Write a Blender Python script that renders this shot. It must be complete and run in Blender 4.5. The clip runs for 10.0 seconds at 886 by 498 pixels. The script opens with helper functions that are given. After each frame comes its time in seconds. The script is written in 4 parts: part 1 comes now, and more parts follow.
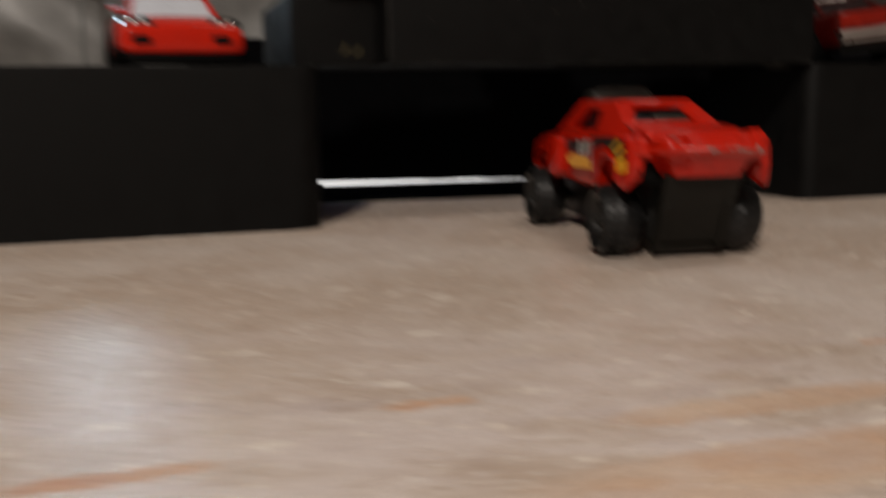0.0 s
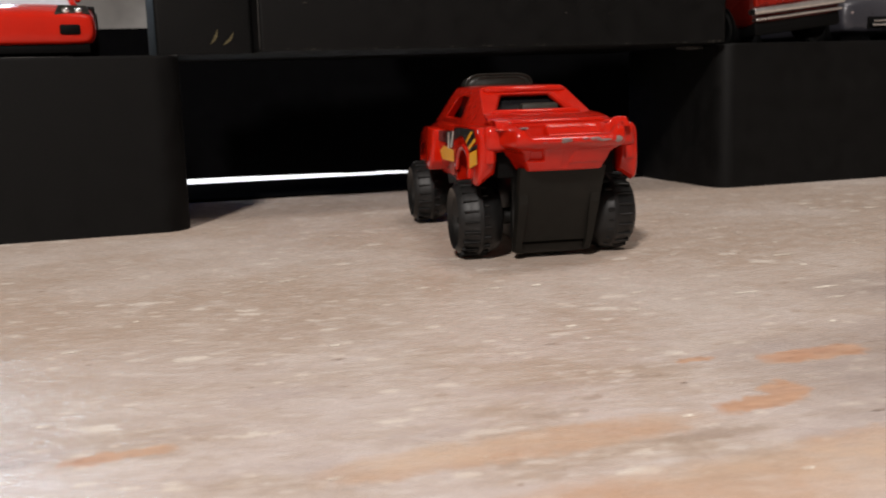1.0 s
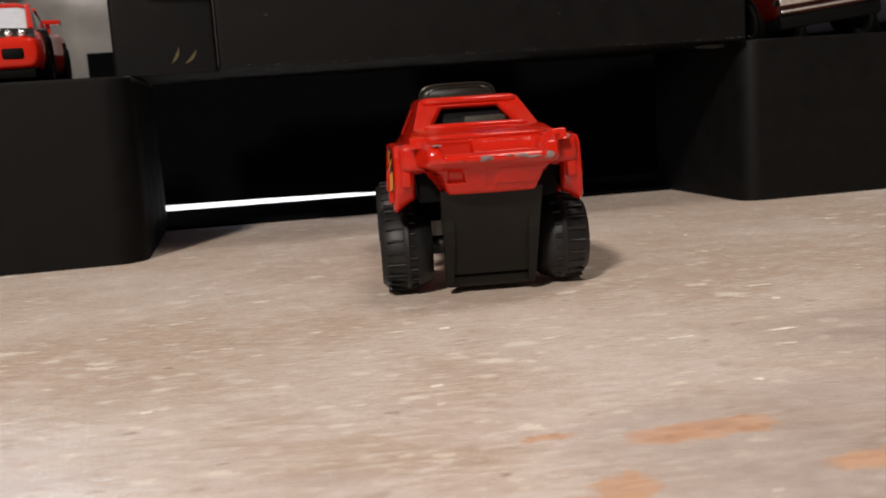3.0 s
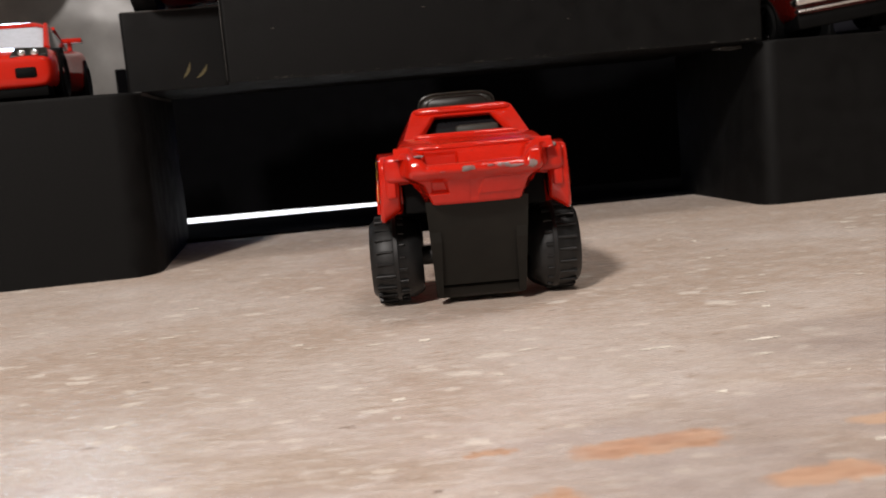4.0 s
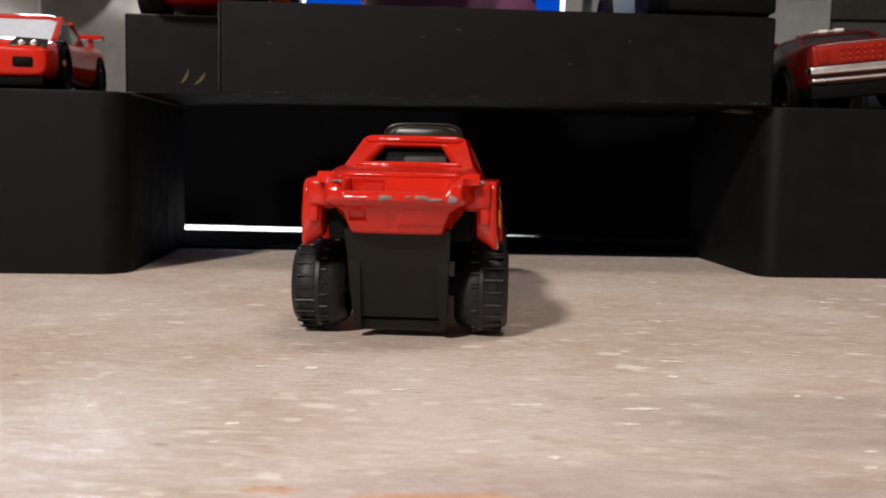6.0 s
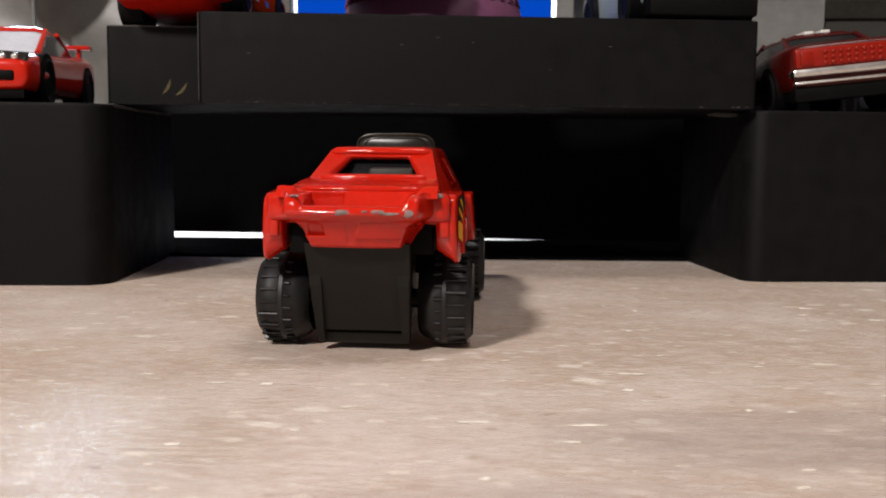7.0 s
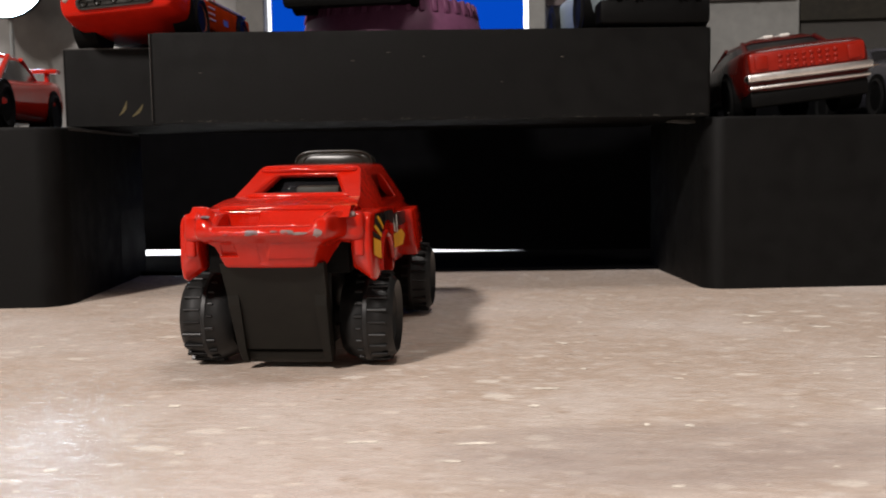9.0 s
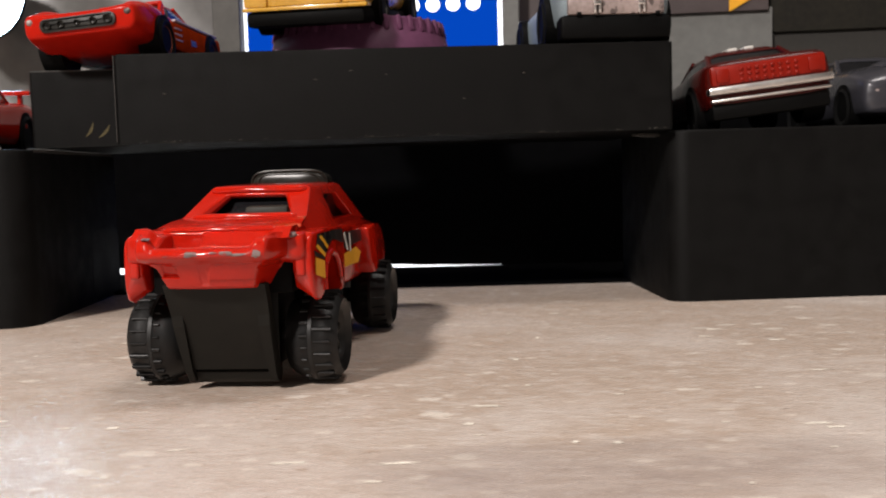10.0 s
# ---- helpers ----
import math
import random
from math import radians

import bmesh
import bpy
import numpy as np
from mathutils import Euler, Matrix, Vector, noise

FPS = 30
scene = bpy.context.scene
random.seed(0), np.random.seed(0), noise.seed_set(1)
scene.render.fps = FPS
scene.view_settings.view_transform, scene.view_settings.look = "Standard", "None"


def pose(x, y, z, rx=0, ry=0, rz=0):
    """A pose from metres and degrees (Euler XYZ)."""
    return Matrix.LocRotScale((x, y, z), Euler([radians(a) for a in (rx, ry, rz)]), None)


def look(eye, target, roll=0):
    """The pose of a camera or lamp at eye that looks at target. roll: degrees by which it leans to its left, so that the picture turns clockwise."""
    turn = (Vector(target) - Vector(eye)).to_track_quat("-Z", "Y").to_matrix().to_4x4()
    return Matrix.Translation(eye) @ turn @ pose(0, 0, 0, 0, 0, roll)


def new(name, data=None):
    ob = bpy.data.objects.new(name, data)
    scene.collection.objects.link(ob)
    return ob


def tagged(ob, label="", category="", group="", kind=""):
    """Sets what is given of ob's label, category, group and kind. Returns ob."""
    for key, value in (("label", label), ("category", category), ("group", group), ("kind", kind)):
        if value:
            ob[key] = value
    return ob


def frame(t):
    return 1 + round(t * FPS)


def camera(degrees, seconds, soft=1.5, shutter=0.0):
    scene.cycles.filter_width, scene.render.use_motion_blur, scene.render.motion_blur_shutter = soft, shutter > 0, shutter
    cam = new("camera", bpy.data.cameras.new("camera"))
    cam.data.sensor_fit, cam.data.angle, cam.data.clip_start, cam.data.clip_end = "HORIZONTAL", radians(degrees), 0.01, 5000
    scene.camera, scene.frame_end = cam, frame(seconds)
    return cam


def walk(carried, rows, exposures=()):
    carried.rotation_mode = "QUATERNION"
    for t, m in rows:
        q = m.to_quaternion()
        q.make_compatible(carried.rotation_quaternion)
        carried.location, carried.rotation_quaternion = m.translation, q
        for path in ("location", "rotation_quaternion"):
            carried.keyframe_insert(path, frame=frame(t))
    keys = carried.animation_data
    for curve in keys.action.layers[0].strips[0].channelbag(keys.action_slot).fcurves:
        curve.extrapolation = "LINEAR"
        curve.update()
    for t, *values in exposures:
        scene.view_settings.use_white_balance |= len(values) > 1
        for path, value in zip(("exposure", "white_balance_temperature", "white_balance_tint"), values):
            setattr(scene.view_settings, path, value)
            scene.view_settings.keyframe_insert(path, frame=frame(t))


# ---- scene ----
cam = camera(48.95, 10.0, soft=1.8, shutter=0.5)
cam.data.dof.use_dof, cam.data.dof.focus_distance, cam.data.dof.aperture_fstop = True, 0.165, 62.0
PATH = [
    (0, (-0.08220, -0.17999, 0.03309), (0.08097, 0.79497, -0.11798), -0.79),
    (0.1, (-0.07088, -0.17038, 0.02968), (0.10076, 0.80007, -0.13995), -1.61),
    (0.2, (-0.06490, -0.16910, 0.03010), (0.09540, 0.80331, -0.13937), -2.87),
    (0.3, (-0.06200, -0.16850, 0.03090), (0.08800, 0.80584, -0.13694), -2.34),
    (0.5, (-0.06028, -0.16818, 0.03230), (0.11188, 0.80269, -0.13432), -1.74),
    (1, (-0.05180, -0.16742, 0.03263), (0.12180, 0.80379, -0.13050), -1.85),
    (1.5, (-0.04491, -0.16671, 0.03231), (0.12331, 0.80671, -0.12312), -1.84),
    (2, (-0.03386, -0.15707, 0.03065), (0.11333, 0.82068, -0.11877), -2.41),
    (2.5, (-0.02466, -0.15260, 0.03052), (0.08165, 0.83100, -0.11522), -3.26),
    (2.7, (-0.02198, -0.15104, 0.03094), (0.06649, 0.83420, -0.11560), -3.44),
    (3.8, (-0.00830, -0.14842, 0.03151), (0.01705, 0.84116, -0.11019), -4.97),
    (4, (-0.00722, -0.14905, 0.03099), (0.00629, 0.84168, -0.10416), -5.04),
    (4.2, (-0.00614, -0.14827, 0.03129), (-0.00616, 0.84269, -0.10285), -4.77),
    (4.5, (-0.00405, -0.14916, 0.03013), (-0.02787, 0.84286, -0.09368), -0.97),
    (4.7, (-0.00084, -0.14794, 0.02987), (-0.03058, 0.84387, -0.09429), -0.74),
    (5, (0.00446, -0.14935, 0.02793), (-0.03348, 0.84524, -0.06873), 1.64),
    (5.5, (0.01093, -0.14677, 0.02923), (-0.03473, 0.84722, -0.07025), 1.59),
    (5.7, (0.01297, -0.14562, 0.02914), (-0.03771, 0.84847, -0.06686), 1.41),
    (6.8, (0.02300, -0.14337, 0.03099), (-0.04596, 0.84962, -0.06495), 0.66),
    (7, (0.02450, -0.14347, 0.03160), (-0.04942, 0.84901, -0.06599), 0.53),
    (7.5, (0.02868, -0.14276, 0.03230), (-0.05379, 0.84913, -0.06448), 0.04),
    (8, (0.03379, -0.14200, 0.03270), (-0.05494, 0.84936, -0.06394), -0.28),
    (8.5, (0.03851, -0.14210, 0.03282), (-0.05485, 0.84916, -0.06032), -0.67),
    (9, (0.04068, -0.14180, 0.03270), (-0.05638, 0.84954, -0.05570), -0.91),
    (9.5, (0.04606, -0.14134, 0.03296), (-0.05409, 0.85026, -0.04889), -1.23),
    (10, (0.05028, -0.14155, 0.03348), (-0.05065, 0.85047, -0.04207), -1.65),
]
walk(cam, [(t, look(eye, target, roll)) for t, eye, target, roll in PATH], exposures=[(0, -0.85, 6950, 10), (0.2, -0.4, 6650, 10), (0.5, -0.27, 6500, 10), (1.5, -0.22, 6560, 10), (2.0, -0.32, 6720, 10), (2.5, -0.40, 6860, 10), (2.7, -0.28, 6840, 10), (3.8, -0.08, 6500, 10), (4.0, -0.07, 6500, 10), (5.0, 0.0, 6500, 10), (7.0, 0.06, 6500, 10), (10.0, 0.08, 6500, 10)])

# ---- world and lamps ----
world = bpy.data.worlds.new("room_light")
scene.world = world
world.use_nodes = True
world.node_tree.nodes["Background"].inputs[0].default_value = (1.0, 0.86, 0.72, 1)
world.node_tree.nodes["Background"].inputs[1].default_value = 0.03
LAMP_AT, LAMP_TO = (-0.43, -0.93, 0.85), (0.0, 0.04, 0.0)
lamp_data = bpy.data.lights.new("room_lamp", "AREA")
lamp_data.shape, lamp_data.size, lamp_data.energy, lamp_data.color = "DISK", 0.13, 22.0, (1.0, 0.925, 0.875)
room_lamp = new("room_lamp", lamp_data)
room_lamp.matrix_world = look(LAMP_AT, LAMP_TO)
# unseen overhead fill, added to soften shadows and lighten right-hand sides
overhead_fill_data = bpy.data.lights.new("overhead_fill", "AREA")
overhead_fill_data.shape, overhead_fill_data.size, overhead_fill_data.energy, overhead_fill_data.color = "DISK", 0.42, 6.4, (1.0, 0.93, 0.88)
overhead_fill = new("overhead_fill", overhead_fill_data)
overhead_fill.matrix_world = look((0.34, -0.10, 1.33), (0.0, 0.0, 0.0))


# ---- materials ----
def material(name, colour, rough=0.5, metal=0.0, coat=0.0, vary=0.12, grain=900.0, bump=0.0, spec=0.5, stain=0.0, stain_colour=(0.3, 0.3, 0.3)):
    m = bpy.data.materials.new(name)
    m.use_nodes = True
    nt = m.node_tree
    b = nt.nodes["Principled BSDF"]
    b.inputs["Roughness"].default_value = rough
    b.inputs["Metallic"].default_value = metal
    b.inputs["Coat Weight"].default_value = coat
    b.inputs["Coat Roughness"].default_value = 0.04
    b.inputs["Specular IOR Level"].default_value = spec
    co = nt.nodes.new("ShaderNodeTexCoord")
    n1 = nt.nodes.new("ShaderNodeTexNoise")
    n1.inputs["Scale"].default_value, n1.inputs["Detail"].default_value = grain, 6
    n2 = nt.nodes.new("ShaderNodeTexNoise")
    n2.inputs["Scale"].default_value, n2.inputs["Detail"].default_value = grain * 0.12, 4
    for n in (n1, n2):
        nt.links.new(co.outputs["Object"], n.inputs["Vector"])
    add = nt.nodes.new("ShaderNodeMath")
    add.operation = "ADD"
    nt.links.new(n1.outputs["Fac"], add.inputs[0])
    nt.links.new(n2.outputs["Fac"], add.inputs[1])
    ramp = nt.nodes.new("ShaderNodeMapRange")
    ramp.inputs["From Min"].default_value, ramp.inputs["From Max"].default_value = 0.7, 1.3
    ramp.inputs["To Min"].default_value, ramp.inputs["To Max"].default_value = 1 - vary, 1 + vary
    nt.links.new(add.outputs[0], ramp.inputs["Value"])
    mul = nt.nodes.new("ShaderNodeVectorMath")
    mul.operation = "SCALE"
    mul.inputs[0].default_value = colour
    nt.links.new(ramp.outputs[0], mul.inputs["Scale"])
    out = mul.outputs[0]
    if stain > 0:
        st = nt.nodes.new("ShaderNodeMapRange")
        st.inputs["From Min"].default_value, st.inputs["From Max"].default_value = 0.62 - stain * 0.2, 0.66 - stain * 0.2
        n3 = nt.nodes.new("ShaderNodeTexNoise")
        n3.inputs["Scale"].default_value, n3.inputs["Detail"].default_value = grain * 0.35, 5
        nt.links.new(co.outputs["Object"], n3.inputs["Vector"])
        nt.links.new(n3.outputs["Fac"], st.inputs["Value"])
        mix = nt.nodes.new("ShaderNodeMix")
        mix.data_type = "RGBA"
        nt.links.new(st.outputs[0], mix.inputs["Factor"])
        nt.links.new(out, mix.inputs["A"])
        mix.inputs["B"].default_value = (*stain_colour, 1)
        out = mix.outputs["Result"]
    nt.links.new(out, b.inputs["Base Color"])
    rr = nt.nodes.new("ShaderNodeMapRange")
    rr.inputs["From Min"].default_value, rr.inputs["From Max"].default_value = 0.35, 0.65
    rr.inputs["To Min"].default_value, rr.inputs["To Max"].default_value = max(0.02, rough - 0.06), min(1, rough + 0.08)
    nt.links.new(n2.outputs["Fac"], rr.inputs["Value"])
    nt.links.new(rr.outputs[0], b.inputs["Roughness"])
    if bump > 0:
        bp = nt.nodes.new("ShaderNodeBump")
        bp.inputs["Strength"].default_value, bp.inputs["Distance"].default_value = bump, 0.0004
        nt.links.new(n1.outputs["Fac"], bp.inputs["Height"])
        nt.links.new(bp.outputs[0], b.inputs["Normal"])
    return m


def glow(name, colour, strength):
    m = bpy.data.materials.new(name)
    m.use_nodes = True
    b = m.node_tree.nodes["Principled BSDF"]
    b.inputs["Base Color"].default_value = (0.8, 0.8, 0.8, 1)
    b.inputs["Emission Color"].default_value = (*colour, 1)
    b.inputs["Emission Strength"].default_value = strength
    return m


# rubbed places where the orange wood shows: centre x, y, half length, half width and turn
RUBBED = [(0.0110, -0.0647, 0.0072, 0.0023, 8), (-0.0036, -0.0793, 0.0056, 0.0019, 14), (0.0010, -0.0762, 0.0026, 0.0024, 30), (-0.0034, -0.0632, 0.0024, 0.0008, 6), (0.0230, -0.0748, 0.0052, 0.0020, 8),
          (-0.0668, -0.0775, 0.0052, 0.0013, 10), (-0.0980, -0.0930, 0.0090, 0.0018, 10), (0.0335, -0.0632, 0.0036, 0.0012, 6)]
# large places, less rubbed and paler
PEACH = [(-0.0300, -0.0846, 0.0180, 0.0030, 9), (0.0040, -0.0915, 0.0120, 0.0030, 9), (-0.0300, -0.1010, 0.0300, 0.0060, 9)]
# thinner stains, darker than the laminate; the last row is a wide darker place
STAINED = [(-0.0200, -0.0730, 0.0024, 0.0007, 8), (-0.0240, -0.0772, 0.0030, 0.0008, 10), (-0.0116, -0.0674, 0.0022, 0.0007, 8), (-0.0760, -0.0775, 0.0022, 0.0008, 10), (0.0960, 0.0210, 0.0020, 0.0010, 8), (0.0200, -0.0880, 0.0060, 0.0014, 12), (-0.0120, -0.0865, 0.0060, 0.0012, 8), (0.0290, -0.0880, 0.0170, 0.0080, 10)]

# wide darker places: dimming towards the near right, put into the colour
DARKENED = [(0.0360, -0.0740, 0.0360, 0.0220, 8), (0.0600, -0.0330, 0.0300, 0.0120, 8)]


def floor_material():
    """Pale laminate with fine streaks along the grain, cream flecks and rubbed places."""
    m = bpy.data.materials.new("pale_laminate")
    m.use_nodes = True
    nt = m.node_tree
    b = nt.nodes["Principled BSDF"]
    b.inputs["Specular IOR Level"].default_value = 0.5
    co = nt.nodes.new("ShaderNodeTexCoord").outputs["Object"]

    def stretched(sx, sy):
        mp = nt.nodes.new("ShaderNodeMapping")
        mp.inputs["Rotation"].default_value = (0, 0, radians(-GRID))
        mp.inputs["Scale"].default_value = (sx, sy, 1)
        nt.links.new(co, mp.inputs["Vector"])
        return mp.outputs[0]

    def noise(scale, detail, vec, rough=0.55, colour=False):
        n = nt.nodes.new("ShaderNodeTexNoise")
        n.inputs["Scale"].default_value, n.inputs["Detail"].default_value, n.inputs["Roughness"].default_value = scale, detail, rough
        nt.links.new(vec, n.inputs["Vector"])
        return n.outputs["Color" if colour else "Fac"]

    def span(value, a, c, lo=0.0, hi=1.0):
        r = nt.nodes.new("ShaderNodeMapRange")
        for k, v in (("From Min", a), ("From Max", c), ("To Min", lo), ("To Max", hi)):
            r.inputs[k].default_value = v
        nt.links.new(value, r.inputs["Value"])
        return r.outputs[0]

    def maths(op, a, c):
        x = nt.nodes.new("ShaderNodeMath")
        x.operation = op
        for key, v in ((0, a), (1, c)):
            if isinstance(v, float):
                x.inputs[key].default_value = v
            else:
                nt.links.new(v, x.inputs[key])
        return x.outputs[0]

    def vec_maths(op, a, c):
        x = nt.nodes.new("ShaderNodeVectorMath")
        x.operation = op
        for key, v in ((0, a), (1, c)):
            if isinstance(v, tuple):
                x.inputs[key].default_value = v
            else:
                nt.links.new(v, x.inputs[key])
        return x

    def mix(fac, a, c):
        x = nt.nodes.new("ShaderNodeMix")
        x.data_type = "RGBA"
        nt.links.new(fac, x.inputs["Factor"])
        for key, v in (("A", a), ("B", c)):
            if isinstance(v, tuple):
                x.inputs[key].default_value = (*v, 1)
            else:
                nt.links.new(v, x.inputs[key])
        return x.outputs["Result"]

    soft, long, hair = stretched(1, 2.0), stretched(1, 5), stretched(1, 11)

    def flecks(scale, few, size, shift):
        """Scattered ragged flecks: a share of the cells of a warped cell pattern."""
        warp = vec_maths("SCALE", vec_maths("SUBTRACT", noise(scale * 3.2, 4, soft, 0.6, True), (0.5, 0.5, 0.5)).outputs[0], (0, 0, 0))
        warp.inputs["Scale"].default_value = 0.75 / scale
        at = vec_maths("ADD", vec_maths("ADD", soft, warp.outputs[0]).outputs[0], (shift, shift * 0.7, 0)).outputs[0]
        v = nt.nodes.new("ShaderNodeTexVoronoi")
        v.voronoi_dimensions = "2D"
        v.inputs["Scale"].default_value = scale
        nt.links.new(at, v.inputs["Vector"])
        sep = nt.nodes.new("ShaderNodeSeparateColor")
        nt.links.new(v.outputs["Color"], sep.inputs[0])
        chosen = span(sep.outputs["Red"], few, few + 0.01)
        reach = span(sep.outputs["Green"], 0.0, 1.0, size * 0.35, size)
        inside = span(maths("SUBTRACT", reach, v.outputs["Distance"]), 0.0, 0.16)
        return maths("MULTIPLY", chosen, inside)

    dash = noise(250, 5, stretched(1, 4.2), 0.62)
    streak = noise(60, 9, soft, 0.72)
    fine = noise(420, 6, long, 0.7)
    hairs = noise(330, 5, hair, 0.65)
    broad = noise(15, 6, co, 0.65)
    cloud = noise(75, 7, soft, 0.7)
    grit = noise(1000, 5, co, 0.8)
    col = mix(span(streak, 0.36, 0.66), (0.485, 0.382, 0.308), (0.580, 0.480, 0.408))
    col = mix(span(hairs, 0.32, 0.50), (0.345, 0.262, 0.205), col)
    col = mix(span(fine, 0.24, 0.50), (0.40, 0.310, 0.245), col)
    col = mix(span(noise(24, 4, soft, 0.6), 0.45, 0.70, 0.0, 0.25), col, (0.55, 0.43, 0.340))
    col = mix(span(broad, 0.47, 0.64, 0.0, 0.60), col, (0.68, 0.620, 0.580))
    col = mix(span(cloud, 0.54, 0.66, 0.0, 0.55), col, (0.70, 0.625, 0.565))
    col = mix(span(hairs, 0.58, 0.70, 0.0, 0.60), col, (0.74, 0.66, 0.59))
    col = mix(span(grit, 0.52, 0.70, 0.0, 0.30), col, (0.30, 0.225, 0.18))
    col = mix(span(dash, 0.53, 0.62, 0.0, 0.75), col, (0.70, 0.63, 0.57))
    col = mix(span(dash, 0.45, 0.34, 0.0, 0.60), col, (0.37, 0.285, 0.225))
    where = nt.nodes.new("ShaderNodeSeparateXYZ")
    nt.links.new(co, where.inputs[0])
    near = span(where.outputs["Y"], -0.020, -0.080, 0.0, 1.0)
    pale = maths("MULTIPLY", span(noise(34, 7, soft, 0.66), 0.42, 0.58), near)
    col = mix(maths("MULTIPLY", pale, 0.55), col, (0.70, 0.635, 0.622))
    lilac = maths("MULTIPLY", span(noise(48, 6, soft, 0.65), 0.54, 0.68), near)
    col = mix(maths("MULTIPLY", lilac, 0.6), col, (0.47, 0.395, 0.375))
    col = mix(maths("MULTIPLY", flecks(150, 0.93, 0.46, 0.0), 0.75), col, (0.78, 0.715, 0.635))
    col = mix(maths("MULTIPLY", flecks(300, 0.92, 0.50, 3.1), 0.60), col, (0.78, 0.705, 0.62))
    col = mix(maths("MULTIPLY", flecks(230, 0.955, 0.32, 7.7), 0.45), col, (0.33, 0.225, 0.155))
    # the orange wood under the worn surface, with ragged edges
    ragged = vec_maths("SCALE", vec_maths("SUBTRACT", noise(420, 6, co, 0.65, True), (0.5, 0.5, 0.5)).outputs[0], (0, 0, 0))
    ragged.inputs["Scale"].default_value = 0.0042
    bent = vec_maths("ADD", co, ragged.outputs[0]).outputs[0]

    def patches(rows, outer=1.5, inner=0.45):
        total = None
        for x, y, hx, hy, turn in rows:
            mp = nt.nodes.new("ShaderNodeMapping")
            mp.vector_type = "TEXTURE"
            mp.inputs["Location"].default_value = (x, y, 0)
            mp.inputs["Rotation"].default_value = (0, 0, radians(turn))
            mp.inputs["Scale"].default_value = (hx, hy, 1)
            nt.links.new(bent, mp.inputs["Vector"])
            part_xyz = nt.nodes.new("ShaderNodeSeparateXYZ")
            nt.links.new(mp.outputs[0], part_xyz.inputs[0])
            far = maths("ADD", maths("POWER", maths("ABSOLUTE", part_xyz.outputs[0], 0.0), 3.5), maths("POWER", maths("ABSOLUTE", part_xyz.outputs[1], 0.0), 3.0))
            mask = span(far, outer, inner)
            total = mask if total is None else maths("MAXIMUM", total, mask)
        return total

    wood = mix(span(noise(260, 6, long, 0.7), 0.32, 0.66), (0.40, 0.205, 0.125), (0.60, 0.365, 0.245))
    wood = mix(span(noise(30, 4, soft, 0.6), 0.42, 0.62, 0.0, 0.55), wood, (0.62, 0.455, 0.32))
    wood = mix(maths("MULTIPLY", flecks(420, 0.82, 0.60, 5.3), 0.45), wood, (0.33, 0.175, 0.105))
    dull = maths("MULTIPLY", patches(DARKENED, 1.6, 0.0), span(noise(70, 6, soft, 0.68), 0.36, 0.62, 0.35, 1.0))
    col = mix(maths("MULTIPLY", dull, 0.72), col, (0.30, 0.235, 0.205))
    col = mix(maths("MULTIPLY", patches(STAINED), 0.5), col, (0.36, 0.27, 0.21))
    bare = maths("MULTIPLY", patches(RUBBED), span(noise(150, 6, soft, 0.7), 0.30, 0.56, 0.74, 1.0))
    col = mix(maths("MULTIPLY", patches(PEACH, 1.8, 0.3), span(noise(110, 6, soft, 0.7), 0.32, 0.60, 0.40, 0.90)), col, mix(span(noise(45, 6, soft, 0.65), 0.40, 0.62), (0.56, 0.365, 0.245), (0.64, 0.48, 0.36)))
    col = mix(bare, col, wood)
    nt.links.new(col, b.inputs["Base Color"])
    rough = span(maths("ADD", hairs, dash), 0.80, 1.16, 0.40, 0.19)
    nt.links.new(maths("ADD", rough, maths("MULTIPLY", bare, 0.2)), b.inputs["Roughness"])
    bp = nt.nodes.new("ShaderNodeBump")
    bp.inputs["Strength"].default_value, bp.inputs["Distance"].default_value = 0.5, 0.00009
    nt.links.new(maths("ADD", fine, maths("ADD", hairs, dash)), bp.inputs["Height"])
    nt.links.new(bp.outputs[0], b.inputs["Normal"])
    return m


GRID = 7.6
LAMINATE = floor_material()
FLECK = material("cream_fleck", (0.86, 0.80, 0.70), 0.4, vary=0.15)
SPECK = material("dark_scratch", (0.27, 0.18, 0.13), 0.5, vary=0.4)
BLACK_BOARD = material("matt_black_board", (0.0024, 0.0023, 0.0022), 0.62, vary=0.45, grain=1500, bump=0.08, spec=0.12)
# near black put in for the unlit depth behind the risers
VOID_BLACK = material("void_black", (0.0018, 0.0018, 0.0021), 0.95, vary=0.3, grain=200, spec=0.02)
SCRATCH = material("scratched_tan", (0.080, 0.066, 0.034), 0.75, vary=0.45, grain=2500, spec=0.1)
RED = material("red_enamel", (0.42, 0.0098, 0.0026), 0.05, coat=0.0, vary=0.10, grain=620, bump=0.25, spec=0.40)
RED_GLOSS = material("glossy_red_enamel", (0.42, 0.012, 0.004), 0.12, coat=0.0, vary=0.06, grain=300, spec=0.3)
RED_DULL = material("red_satin_enamel", (0.38, 0.011, 0.005), 0.16, vary=0.1, grain=500, bump=0.25, spec=0.06)
DARK_RED = material("dark_red_enamel", (0.046, 0.003, 0.002), 0.24, coat=0.0, vary=0.06, grain=400, spec=0.2)
CHIP = material("bare_zinc", (0.150, 0.108, 0.098), 0.6, metal=0.0, vary=0.3, stain=0.45, stain_colour=(0.30, 0.02, 0.015))
PLASTIC = material("black_plastic", (0.0048, 0.0046, 0.0041), 0.42, vary=0.3, grain=500, bump=0.15, spec=0.4)
TYRE = material("black_tyre_plastic", (0.0050, 0.0050, 0.0050), 0.42, vary=0.15, grain=800, bump=0.05, spec=0.32)
